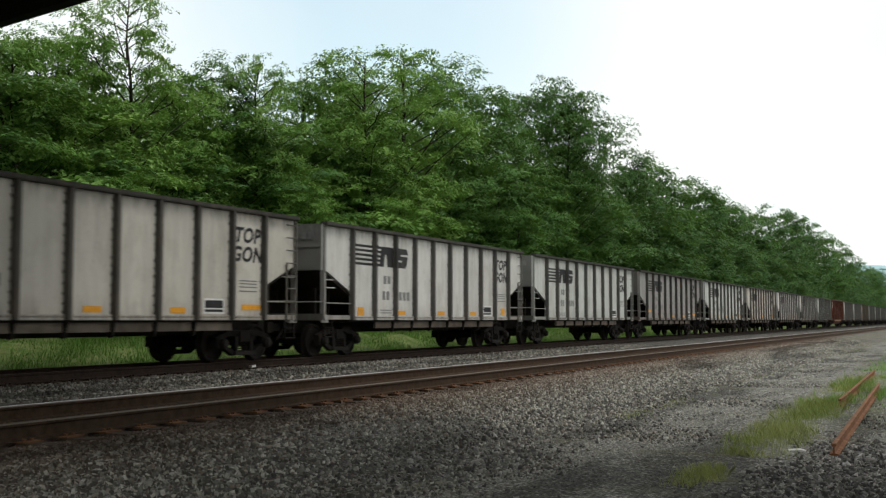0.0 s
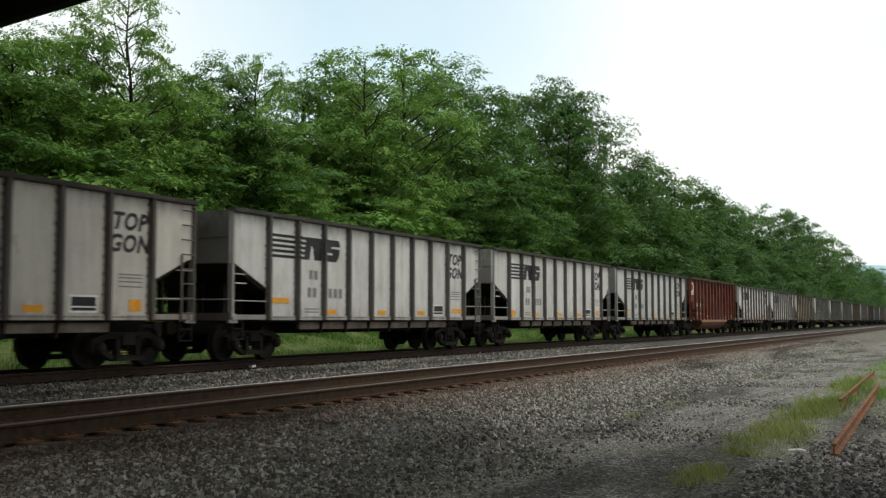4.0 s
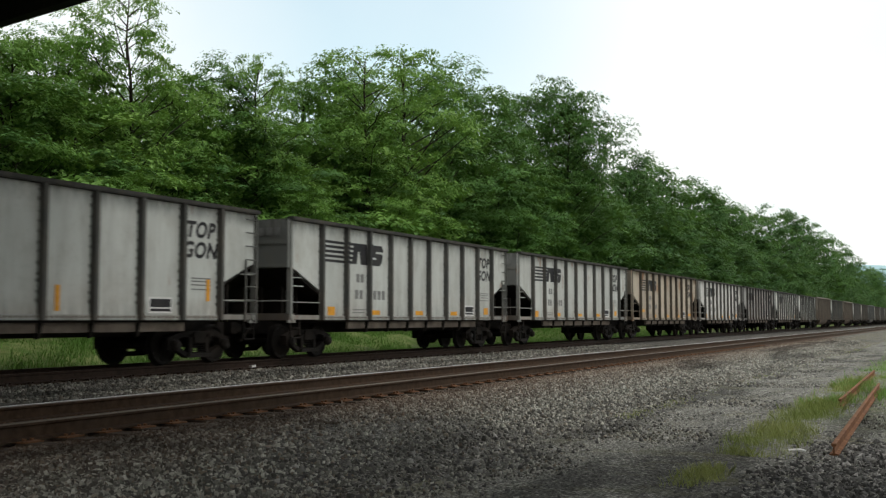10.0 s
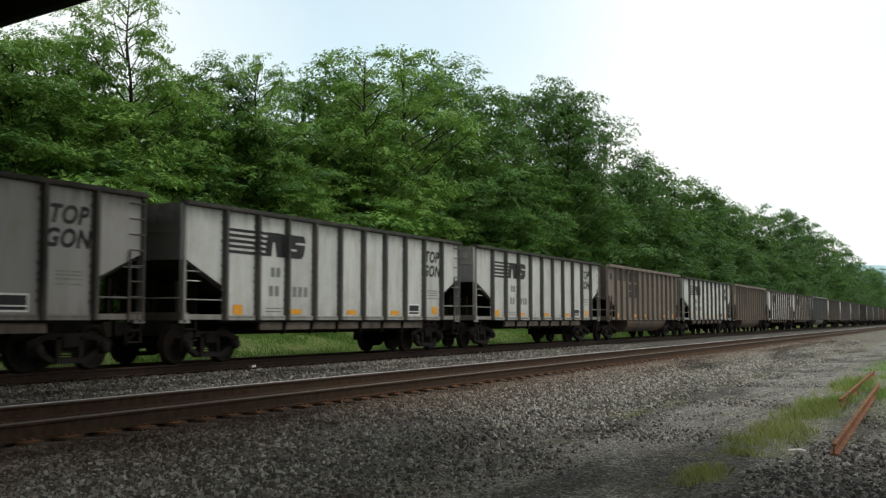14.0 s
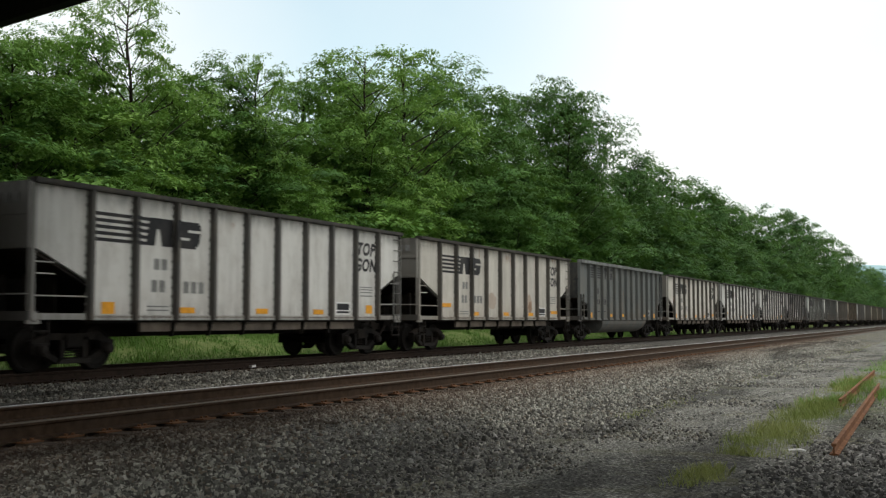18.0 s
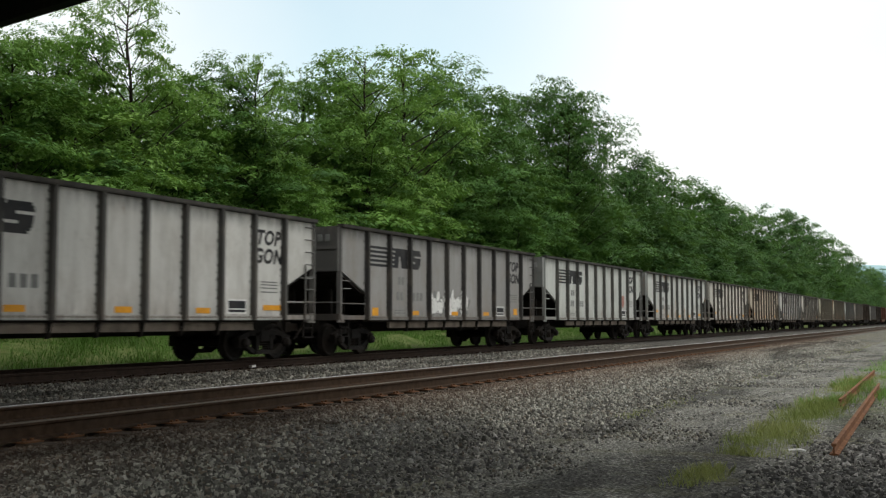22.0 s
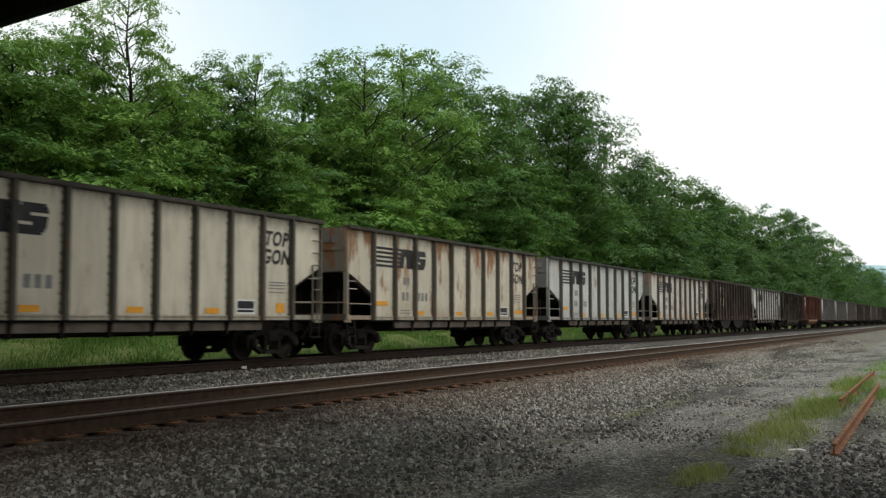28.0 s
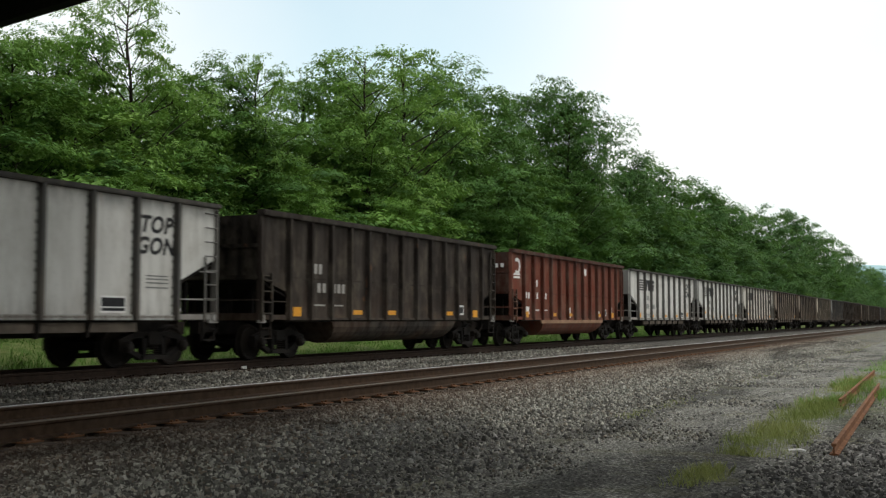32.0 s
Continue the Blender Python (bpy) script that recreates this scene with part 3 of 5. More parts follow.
        box(bm, -SHEET, SHEET + 0.02, *sorted((s * (half - 0.22), s * (half + 0.02))), DECK - 0.02, DECK + 0.16)
        part("end_sill", bm, PAINT, car)
        bm = bmesh.new()
        for x0 in (SHEET - 0.1, -SHEET - 0.02):
            box(bm, x0, x0 + 0.12, *sorted((s * (half - 0.2), s * (half - first))), DECK, DECK + 0.12)
        part("end_platform", bm, PAINT, car)
        for z, far in ((DECK + 0.45, first), (2.12, 0.62)):
            bm = bmesh.new()
            y0, y1 = s * (half - 0.05), s * (half - far)
            tube(bm, (SHEET + 0.02, y0, z), (SHEET + 0.02, y1, z), 0.016, n=6)
            part("grab_rail", bm, PAINT, car)
        bm = bmesh.new()
        tube(bm, (-SHEET, s * (half + 0.02), DECK + 0.48), (SHEET, s * (half + 0.02), DECK + 0.48), 0.018, n=6)
        part("end_rail", bm, PAINT, car)
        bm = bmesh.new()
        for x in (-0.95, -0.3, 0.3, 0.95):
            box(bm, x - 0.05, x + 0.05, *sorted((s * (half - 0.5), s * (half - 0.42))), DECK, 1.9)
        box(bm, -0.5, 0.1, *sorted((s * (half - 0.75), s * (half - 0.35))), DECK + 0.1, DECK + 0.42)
        # added dark plate: closes the view through and stands for the shade there
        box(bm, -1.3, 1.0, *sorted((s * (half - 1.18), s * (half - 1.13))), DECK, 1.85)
        part("brake_gear", bm, GRIMESHADE, car)["kind"] = "stuff"
        bm = bmesh.new()      # coupler with its shank, air hose
        box(bm, -0.09, 0.09, *sorted((s * (half - 0.3), s * (half + 0.33))), 0.72, 0.93)
        box(bm, -0.16, 0.13, *sorted((s * (half + 0.30), s * (half + 0.565))), 0.68, 0.98)
        tube(bm, (0.35, s * (half + 0.05), 0.85), (0.3, s * (half + 0.4), 0.48), 0.03, n=6)
        part("coupler", bm, GRIMESHADE, car)
        bm = bmesh.new()      # stirrup steps under the corner
        y0, y1 = s * (half - 0.08), s * (half - 0.50)
        for y in (y0, y1):
            box(bm, SHEET - 0.02, SHEET + 0.02, y - 0.02, y + 0.02, 0.56, DECK)
        for z in (0.57, 0.82):
            box(bm, SHEET - 0.03, SHEET + 0.05, *sorted((y0, y1)), z - 0.015, z + 0.015)
        part("stirrup", bm, GRIMESHADE, car)
        bm = bmesh.new()      # push pole pocket, pale casting at the corner
        lathe(bm, [(0, 0.09), (0.04, 0.10), (0.07, 0.08), (0.075, 0.045)], 10)
        box(bm, -0.02, 0.035, -0.16, 0.16, -0.13, -0.06)
        for v in bm.verts:
            v.co = Vector((v.co.x + SHEET - 0.01, v.co.y + s * (half - 0.12), v.co.z + DECK + 0.05))
        part("corner_casting", bm, PAINT, car)
    # ladder at the trailing end, on the seen side
    bm = bmesh.new()
    if top:                   # the inner stile stops at the slope, the rungs go on to the top
        for y, z1 in ((half - 0.50, 2.45), (half - 0.07, height - 0.1)):
            box(bm, SHEET + 0.05, SHEET + 0.085, y - 0.022, y + 0.022, DECK - 0.05, z1)
        for i in range(8):
            z = DECK + 0.14 + 0.325 * i
            tube(bm, (SHEET + 0.07, half - 0.50, z), (SHEET + 0.07, half - 0.07, z), 0.017, n=6)
    else:
        ladder(bm, SHEET + 0.06, half - 0.48, half - 0.06, DECK - 0.05, height - 0.15, 8)
    part("side_ladder", bm, PAINT, car)["kind"] = "stuff"
    bm = bmesh.new()
    ladder(bm, SHEET + 0.06, -half + 0.05, -half + 0.46, DECK - 0.05, 2.2, 4) if not top else tube(bm, (SHEET + 0.06, -half + 0.12, 1.9), (SHEET + 0.06, -half + 0.55, 1.9), 0.015, n=6)
    part("leading_ladder" if not top else "short_grab_rail", bm, PAINT, car)
    # underframe
    bm = bmesh.new()
    box(bm, -0.22, 0.22, -half + 0.1, half - 0.1, 0.66, 1.0)
    part("centre_sill", bm, GRIMESHADE, car)
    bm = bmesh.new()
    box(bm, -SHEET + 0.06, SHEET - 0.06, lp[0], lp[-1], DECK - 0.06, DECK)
    part("floor_plate", bm, GRIMESHADE, car)
    if top:
        for sx in (1, -1):
            bm = bmesh.new()
            a, b = sorted((sx * 1.28, sx * 1.36))
            box(bm, a, b, -half + 3.2, half - 2.5, 0.78, DECK - 0.02)
            part("side_beam", bm, SILLM, car)
        bm = bmesh.new()
        prism(bm, [(1.20, DECK - 0.02), (1.46, DECK - 0.02), (1.40, 0.68), (1.30, 0.66)], "y", -0.03, 0.03)
        br = mesh_of("bracket", bm, TRUCKM)
        for y in lp[2:-2]:
            part("bracket", br, TRUCKM, car, at=(0, y + 0.1, 0))
    elif kind != "bay":
        for sx in (1, -1):
            bm = bmesh.new()
            pts = [(sx * (0.78 + 0.72 * math.cos(a)), DECK - 0.05 - 0.60 * math.sin(a)) for a in (math.pi * i / 12 for i in range(13))]
            prism(bm, pts, "y", -half + 3.4, half - 3.3)
            for v in bm.verts:      # ends of the belly slope up
                if v.co.z < DECK - 0.1:
                    v.co.y *= 1 - 0.11 * min(1, (DECK - v.co.z) / 0.66)
            part("belly", bm, PAINT, car)
    else:
        for c in (-2.45, 2.45):
            bm = bmesh.new()
            pts = [(c + 1.85 * math.cos(a), DECK - 0.02 - 0.62 * math.sin(a)) for a in (math.pi * i / 12 for i in range(13))]
            prism(bm, pts, "x", -SHEET + 0.1, SHEET - 0.06)
            part("hopper_bay", bm, GRIMESHADE, car)
    bm = bmesh.new()
    z = height - 0.55
    vs = {}
    for i in range(25):
        for j in range(7):
            y, x = -half + 0.3 + (2 * half - 0.6) * i / 24, -1.4 + 2.8 * j / 6
            edge = min(1, min(i, 24 - i) / 4) * math.sin(math.pi * j / 6)
            vs[i, j] = bm.verts.new((x, y, z + 0.42 * edge + 0.12 * noise.noise((x * 2, y, 1)) - 0.1))
    for i in range(24):
        for j in range(6):
            bm.faces.new((vs[i, j], vs[i + 1, j], vs[i + 1, j + 1], vs[i, j + 1]))
    part("coal_load", bm, COALM, car)
    add_trucks(car, 1.6 if top else 1.55, half)
    return car, lp, height


KINDS = {k: make_gondola(k) for k in LENGTHS}

# lettering and marks of each kind, built once
MARKS = {"top": {}, "long": {}}


def make_marks(kind):
    _, lp, h = KINDS[kind]
    half = LENGTHS[kind] / 2
    bm = bmesh.new()
    y0, z0 = lp[0] + 0.18, 2.61
    for i in range(5):
        z = z0 + 0.13 * i
        near_decal(bm, lp, y0, y0 + 1.62 + 0.05 * i, z, z + 0.072)
    a = lp[1] + 0.36            # emblem: a leaning block with two notches, then a block with two slits
    for k in range(10):
        z, s = z0 + 0.06 * k, 0.012 * k
        if k <= 5:
            near_decal(bm, lp, a + s, a + s + 0.27, z, z + 0.06)
            near_decal(bm, lp, a + s + 0.49 - 0.024 * k, a + s + 0.90, z, z + 0.06)
        else:
            near_decal(bm, lp, a + s, a + s + 0.90, z, z + 0.06)
    b = a + 0.96
    for k in range(10):
        z, s = z0 + 0.06 * k, 0.012 * k
        r = 0.09 if k in (0, 9) else 0.03 if k in (1, 8) else 0.0
        if k == 6:
            near_decal(bm, lp, b + s, b + s + 0.34, z, z + 0.06)
        elif k == 3:
            near_decal(bm, lp, b + s + 0.42, b + s + 0.78, z, z + 0.06)
        else:
            near_decal(bm, lp, b + s + r, b + s + 0.78 - r, z, z + 0.06)
    MARKS[kind]["emblem"] = mesh_of("emblem", bm, BLACKP)
    bm = bmesh.new()            # reporting marks, as plain bars
    for u in (0.62, 0.86):
        near_decal(bm, lp, lp[1] + u, lp[1] + u + 0.17, 2.10, 2.34)
    for u in (0.55, 0.80, 1.60, 1.86, 2.12):
        near_decal(bm, lp, lp[1] + u, lp[1] + u + 0.17, 1.62, 1.88)
    MARKS[kind]["reporting_mark"] = mesh_of("reporting_mark", bm, GREYP)
    bm = bmesh.new()
    for z in (1.22, 1.30):
        near_decal(bm, lp, lp[1] + 0.42, lp[1] + 1.1, z, z + 0.03)
    for z in (1.95, 1.88, 1.80, 1.70):
        near_decal(bm, lp, lp[8] + 0.35, lp[8] + 1.05, z, z + 0.03)
    MARKS[kind]["data_stencil"] = mesh_of("data_stencil", bm, GREYP)
    bm = bmesh.new()
    near_decal(bm, lp, lp[7] + 0.30, lp[7] + 1.06, 1.17, 1.52)
    MARKS[kind]["stencil_border"] = mesh_of("stencil_border", bm, WHITEP)
    bm = bmesh.new()
    for z0, z1 in ((1.21, 1.27), (1.30, 1.48)):
        prism(bm, [(lp[7] + 0.35, z0), (lp[7] + 1.01, z0), (lp[7] + 1.01, z1), (lp[7] + 0.35, z1)], "x", SHEET + 0.007, SHEET + 0.01)
    b3 = bmesh.new()
    for u in (0.55, 0.80, 1.05):
        box(b3, u, u + 0.16, -half - 0.012, -half - 0.002, 3.22, 3.42)
    MARKS[kind]["end_mark"] = mesh_of("end_mark", b3, GREYP)
    MARKS[kind]["stencil_field"] = mesh_of("stencil_field", bm, BLACKP)


for k in MARKS:
    make_marks(k)


def amber_mesh(w, h):
    bm = bmesh.new()
    box(bm, SHEET + 0.001, SHEET + 0.012, -w / 2, w / 2, -h / 2, h / 2)
    return mesh_of("reflector", bm, AMBER)


AMBERS = {"strip": amber_mesh(0.50, 0.13), "square": amber_mesh(0.36, 0.24), "bar": amber_mesh(0.12, 0.5), "long": amber_mesh(0.8, 0.13)}


def splash(seed, w, h, strokes, material, fat=1.0, lift=0.0):
    """Painted scrawl: fat rounded strokes on the side sheet."""
    rnd = random.Random(seed)
    bm = bmesh.new()
    for _ in range(strokes):
        y, z = rnd.uniform(0, w), rnd.uniform(0.1, h * 0.8)
        a, l, t = rnd.uniform(0.2, 2.9), rnd.uniform(0.25, 0.6) * h, rnd.uniform(0.04, 0.10) * fat
        dy, dz = math.cos(a) * l, math.sin(a) * l
        pts = [(y - dz / l * t, z + dy / l * t), (y + dz / l * t, z - dy / l * t),
               (y + dy * 0.6 + dz / l * t * 1.3, z + dz * 0.6 - dy / l * t), (y + dy + dz / l * t * 0.5, z + dz - dy / l * t * 0.4),
               (y + dy - dz / l * t * 0.5, z + dz + dy / l * t * 0.4), (y + dy * 0.5 - dz / l * t * 1.2, z + dz * 0.5 + dy / l * t)]
        e = 0.001 + 0.003 * rnd.random() + lift
        prism(bm, pts, "x", SHEET + e, SHEET + e + 0.002)
    return mesh_of("graffiti", bm, material)


# each car from the front: kind, colour, rust, reflectors, extra
WHITE, COOL, WARM = (0.63, 0.62, 0.585), (0.55, 0.565, 0.53), (0.58, 0.55, 0.49)
GREY, TAN, CREAM, UMBER = (0.315, 0.308, 0.297), (0.50, 0.435, 0.345), (0.62, 0.57, 0.455), (0.25, 0.205, 0.165)
RED, BROWN, DARK, TUBG, TUBT = (0.15, 0.041, 0.025), (0.040, 0.029, 0.022), (0.029, 0.0225, 0.019), (0.145, 0.154, 0.149), (0.195, 0.168, 0.140)
CARS = [
    ("top", WARM, 0.10, 1, ""), ("top", WHITE, 0.08, 1, ""), ("top", COOL, 0.05, 0, ""), ("top", GREY, 0.15, 1, ""), ("top", COOL, 0.05, 1, "scrawl"),
    ("top", WARM, 0.10, 1, "scrawl"), ("top", WHITE, 0.05, 1, ""), ("top", WHITE, 0.08, 1, ""), ("top", COOL, 0.03, 1, ""), ("tub", RED, 0.05, 1, "red"),
    ("top", WHITE, 0.08, 1, ""), ("top", WHITE, 0.10, 1, ""), ("top", TAN, 0.25, 1, ""), ("top", COOL, 0.10, 0, "bars"), ("top", COOL, 0.15, 1, ""),
    ("top", COOL, 0.22, 1, ""), ("top", TAN, 0.35, 1, ""), ("top", WHITE, 0.08, 1, ""), ("top", GREY, 0.05, 0, ""), ("top", COOL, 0.06, 1, ""),
    ("top", COOL, 0.05, 1, ""), ("tub", TUBT, 0.15, 1, "patch"), ("top", COOL, 0.05, 1, ""), ("tub", TUBT, 0.15, 1, "patch"), ("top", WHITE, 0.05, 1, ""),
    ("top", WARM, 0.12, 1, "stain"), ("tub", TUBG, 0.05, 1, "letters"), ("top", WARM, 0.12, 1, ""), ("top", WHITE, 0.06, 1, ""), ("top", WHITE, 0.08, 1, ""),
    ("top", GREY, 0.06, 1, "tag"), ("top", COOL, 0.06, 0, "shield"), ("top", COOL, 0.30, 1, ""), ("top", WARM, 0.10, 1, ""), ("top", TAN, 0.30, 1, ""),
    ("top", WHITE, 0.06, 1, ""), ("top", WARM, 0.22, 1, ""), ("top", CREAM, 0.10, 1, ""), ("top", CREAM, 0.50, 1, ""), ("top", COOL, 0.32, 1, ""),
    ("top", WARM, 0.45, 1, ""), ("bay", BROWN, 0.05, 1, "pale"), ("top", WHITE, 0.04, 0, ""), ("tub", DARK, 0.05, 1, "pale"), ("tub", RED, 0.10, 1, "red"),
    ("top", WHITE, 0.10, 1, ""), ("top", WHITE, 0.14, 1, ""), ("top", WARM, 0.12, 1, ""), ("top", UMBER, 0.20, 1, ""), ("top", UMBER, 0.12, 1, ""),
    ("top", TAN, 0.15, 1, ""), ("top", GREY, 0.06, 1, ""), ("tub", DARK, 0.05, 1, "pale"), ("tub", BROWN, 0.10, 1, "pale"), ("top", UMBER, 0.20, 1, ""),
    ("top", UMBER, 0.10, 1, ""), ("tub", BROWN, 0.06, 1, "pale"), ("top", GREY, 0.10, 1, ""), ("top", UMBER, 0.15, 1, ""), ("top", TAN, 0.1, 1, ""),
    ("tub", TUBG, 0.05, 1, "letters"), ("top", GREY, 0.1, 1, "")]
NAMES = {WHITE: "chalky white", COOL: "pale bluish grey", WARM: "warm off-white", GREY: "dull light grey", TAN: "grimy tan-grey", CREAM: "yellowed cream", UMBER: "sooty brown-grey",
         RED: "oxide red", BROWN: "dark brown", DARK: "blackish brown", TUBG: "dark slate grey", TUBT: "dusty brown-grey"}
MORE = {"scrawl": "with faded scrawls along the side", "shield": "with a faded reddish painted patch", "tag": "with large white graffiti", "red": "with white markings",
        "patch": "with dark square patches", "letters": "with dark lettering panels", "pale": "with pale markings", "": "with black emblem stripes", "stain": "with rusty stains", "bars": "with upright amber reflector bars"}


def flat(bm, y0, y1, z0, z1):
    box(bm, SHEET + 0.001, SHEET + 0.006, y0, y1, z0, z1)


def dress(car, i, kind, rgb, rust, amber, extra):
    """Paints one car and puts its marks on."""
    _, lp, h = KINDS[kind]
    half, marks = LENGTHS[kind] / 2, MARKS.get(kind)
    kind = "top" if kind == "long" else kind
    rnd = random.Random(100 + i)
    pale = tuple(rgb)
    for o in car.children_recursive:
        j = rnd.uniform(0.90, 1.06)
        k = 1.0
        n = o.name.split(".")[0]
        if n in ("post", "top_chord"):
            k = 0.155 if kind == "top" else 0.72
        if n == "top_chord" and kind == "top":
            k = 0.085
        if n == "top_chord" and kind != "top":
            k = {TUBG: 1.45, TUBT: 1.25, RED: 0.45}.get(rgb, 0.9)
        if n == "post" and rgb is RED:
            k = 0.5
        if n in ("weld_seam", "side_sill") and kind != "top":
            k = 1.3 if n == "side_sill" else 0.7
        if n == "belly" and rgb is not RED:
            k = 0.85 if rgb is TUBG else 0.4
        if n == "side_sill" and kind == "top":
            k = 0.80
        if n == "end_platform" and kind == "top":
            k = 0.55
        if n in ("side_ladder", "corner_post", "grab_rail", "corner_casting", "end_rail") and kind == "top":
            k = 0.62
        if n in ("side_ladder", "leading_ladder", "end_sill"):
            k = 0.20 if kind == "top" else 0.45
        # ends below body colour: the shade between cars is put into the paint
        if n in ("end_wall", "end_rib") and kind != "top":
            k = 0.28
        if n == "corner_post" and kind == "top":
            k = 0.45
        # same painted-in shade for the ends of the ten-post cars
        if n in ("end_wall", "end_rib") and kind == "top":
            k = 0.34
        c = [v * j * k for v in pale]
        if n == "corner_casting" and kind != "top":
            c = [0.34, 0.33, 0.31]
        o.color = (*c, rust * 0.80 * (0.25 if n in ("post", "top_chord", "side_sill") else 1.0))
    wide = 3 if kind == "top" else 4
    if kind == "top":
        part("emblem", marks["emblem"], BLACKP, car, "black striped emblem")["kind"] = "stuff"
        for text, z in (("TOP", 2.90), ("GON", 2.44)):
            part("lettering", word_mesh(text, 0.49), BLACKP, car, "the word " + text + " in black", at=(SHEET + 0.004, lp[8] + 0.63, z))
        for n, m in (("reporting_mark", GREYP), ("data_stencil", GREYP), ("end_mark", GREYP), ("stencil_border", WHITEP), ("stencil_field", BLACKP)):
            part(n, marks[n], m, car)["kind"] = "stuff"
        if amber:
            q = rnd.random()
            part("reflector", AMBERS["square" if q < 0.6 else "long"], AMBER, car, at=(0, lp[0] + 0.55, 1.27 if q < 0.6 else 1.52))
            for y in (lp[2] + 0.1, lp[4] + 0.35, lp[6] + 0.35):
                part("reflector", AMBERS["strip"], AMBER, car, at=(0, y + 0.35, 1.24))
        elif extra == "bars":
            for y, z in ((lp[0] + 0.16, 1.75), (lp[1] + 0.95, 1.45), (lp[3] + 0.42, 1.45), (lp[5] + 0.42, 1.45), (lp[8] + 0.95, 1.70)):
                part("reflector", AMBERS["bar"], AMBER, car, at=(0, y, z))
        if amber:
            part("reflector", AMBERS["square" if q < 0.5 else "long"], AMBER, car, at=(0, lp[8] + 0.85, 1.33))
    else:
        for y, n in ((lp[0] + 0.45, "square"), (lp[3] + 0.5, "strip"), (lp[5] + 0.5, "strip"), (lp[9] + 0.5, "strip"), (lp[12] - 0.45, "square")):
            part("reflector", AMBERS[n], AMBER, car, at=(0, y, 1.24))
        light = extra in ("red", "pale")
        m = WHITEP if extra == "red" else PALEP if light else BLACKP
        bm = bmesh.new()
        if extra == "patch":            # old lettering painted over in dark squares
            for k in (0, 1):
                for z in range(5):
                    flat(bm, lp[k] + 0.09, lp[k + 1] - 0.09, 3.02 + 0.105 * z, 3.095 + 0.105 * z)
            for k in (2, 3):
                flat(bm, lp[k] + 0.10, lp[k + 1] - 0.10, 3.0, 3.5)
            for z in (2.18, 2.56):
                flat(bm, lp[2] + 0.14, lp[3] - 0.16, z, z + 0.30)
            flat(bm, lp[3] + 0.10, lp[4] - 0.12, 2.18, 2.88)
            flat(bm, lp[0] - 0.85, lp[0] - 0.45, 3.02, 3.32)
        if extra == "letters":
            for k in (0, 1):
                for z in range(5):
                    flat(bm, lp[k] + 0.12, lp[k + 1] - 0.12, 3.0 + 0.105 * z, 3.062 + 0.105 * z)
            for k in range(5):              # two leaning dark shapes, the rest of the emblem
                lean, z = 0.03 * k, 3.0 + 0.105 * k
                flat(bm, lp[2] + 0.18 + lean, lp[2] + 0.40 + lean, z, z + 0.105)
                flat(bm, lp[2] + 0.62 - 0.05 * k + lean, lp[2] + 0.80 + lean, z, z + 0.105)
                flat(bm, lp[3] + 0.16 + lean + (0.3 if k == 1 else 0), lp[3] + 0.74 + lean - (0.3 if k == 3 else 0), z, z + 0.09)
        if kind == "bay":               # pale leaning emblem shapes and two tan patches
            for k in range(5):
                lean, z = 0.03 * k, 2.86 + 0.10 * k
                flat(bm, lp[1] + 0.10 + lean, lp[1] + 0.30 + lean, z, z + 0.10)
                flat(bm, lp[1] + 0.52 - 0.05 * k + lean, lp[1] + 0.72 + lean, z, z + 0.10)
                flat(bm, lp[2] + 0.10 + lean + (0.3 if k == 1 else 0), lp[2] + 0.68 + lean - (0.3 if k == 3 else 0), z, z + 0.085)
            flat(bm, lp[2] + 0.12, lp[2] + 0.78, 2.02, 2.58)
            b2 = bmesh.new()
            flat(b2, lp[1] + 0.22, lp[1] + 0.80, 2.0, 2.58)
            part("paint_patch", b2, LEDGE, car, "tan patch of newer paint")
        if extra in ("red", "pale", "letters") and kind != "bay":
            up = 0.12 if extra == "red" else 0.0
            for u in (0.22, 0.46):
                flat(bm, lp[1] + u, lp[1] + u + 0.15, 2.25 + up, 2.52 + up)
            for k, us in ((0, (0.32, 0.60)), (1, (0.22, 0.50)), (2, (0.18, 0.46))) if extra == "red" else ((1, (0.40, 0.66)), (2, (0.16, 0.40, 0.64))):
                for u in us:
                    flat(bm, lp[k] + u, lp[k] + u + 0.15, 1.76 + up, 2.01 + up)
            flat(bm, lp[1] + 0.2, lp[1] + 0.8, 1.40, 1.44)
            flat(bm, lp[2] + 0.2, lp[2] + 0.7, 1.40, 1.44)
        if extra == "red":
            b2 = bmesh.new()
            box(b2, 1.46, 1.53, -half + 3.3, half - 3.4, 0.88, DECK - 0.015)
            part("belly_ledge", b2, LEDGE, car, "tan dusty ledge")
        if extra == "red":
            for k, z0, z1, w in ((5, 1.12, 1.55, 0.22), (9, 1.15, 1.42, 0.25), (11, 1.12, 1.6, 0.18), (0, 1.25, 1.55, 0.4)):
                flat(bm, lp[k] + 0.3, lp[k] + 0.3 + w, z0, z1)
            for u in (0.35, 0.60, 0.85, 1.10):
                box(bm, u, u + 0.12, -half - 0.012, -half + 0.004, 3.05, 3.2)
        if extra == "red":          # round emblem at the leading corner
            for a0 in range(3, 16):
                a = 2 * math.pi * a0 / 18
                y, z = -half + 0.68 - 0.26 * math.cos(a), 3.12 + 0.26 * math.sin(a)
                flat(bm, y - 0.06, y + 0.06, z - 0.06, z + 0.06)
            for z in (2.64, 2.76):
                flat(bm, -half + 0.3, -half + 0.95, z, z + 0.08)
            flat(bm, lp[7] + 0.25, lp[7] + 0.7, 3.05, 3.35)
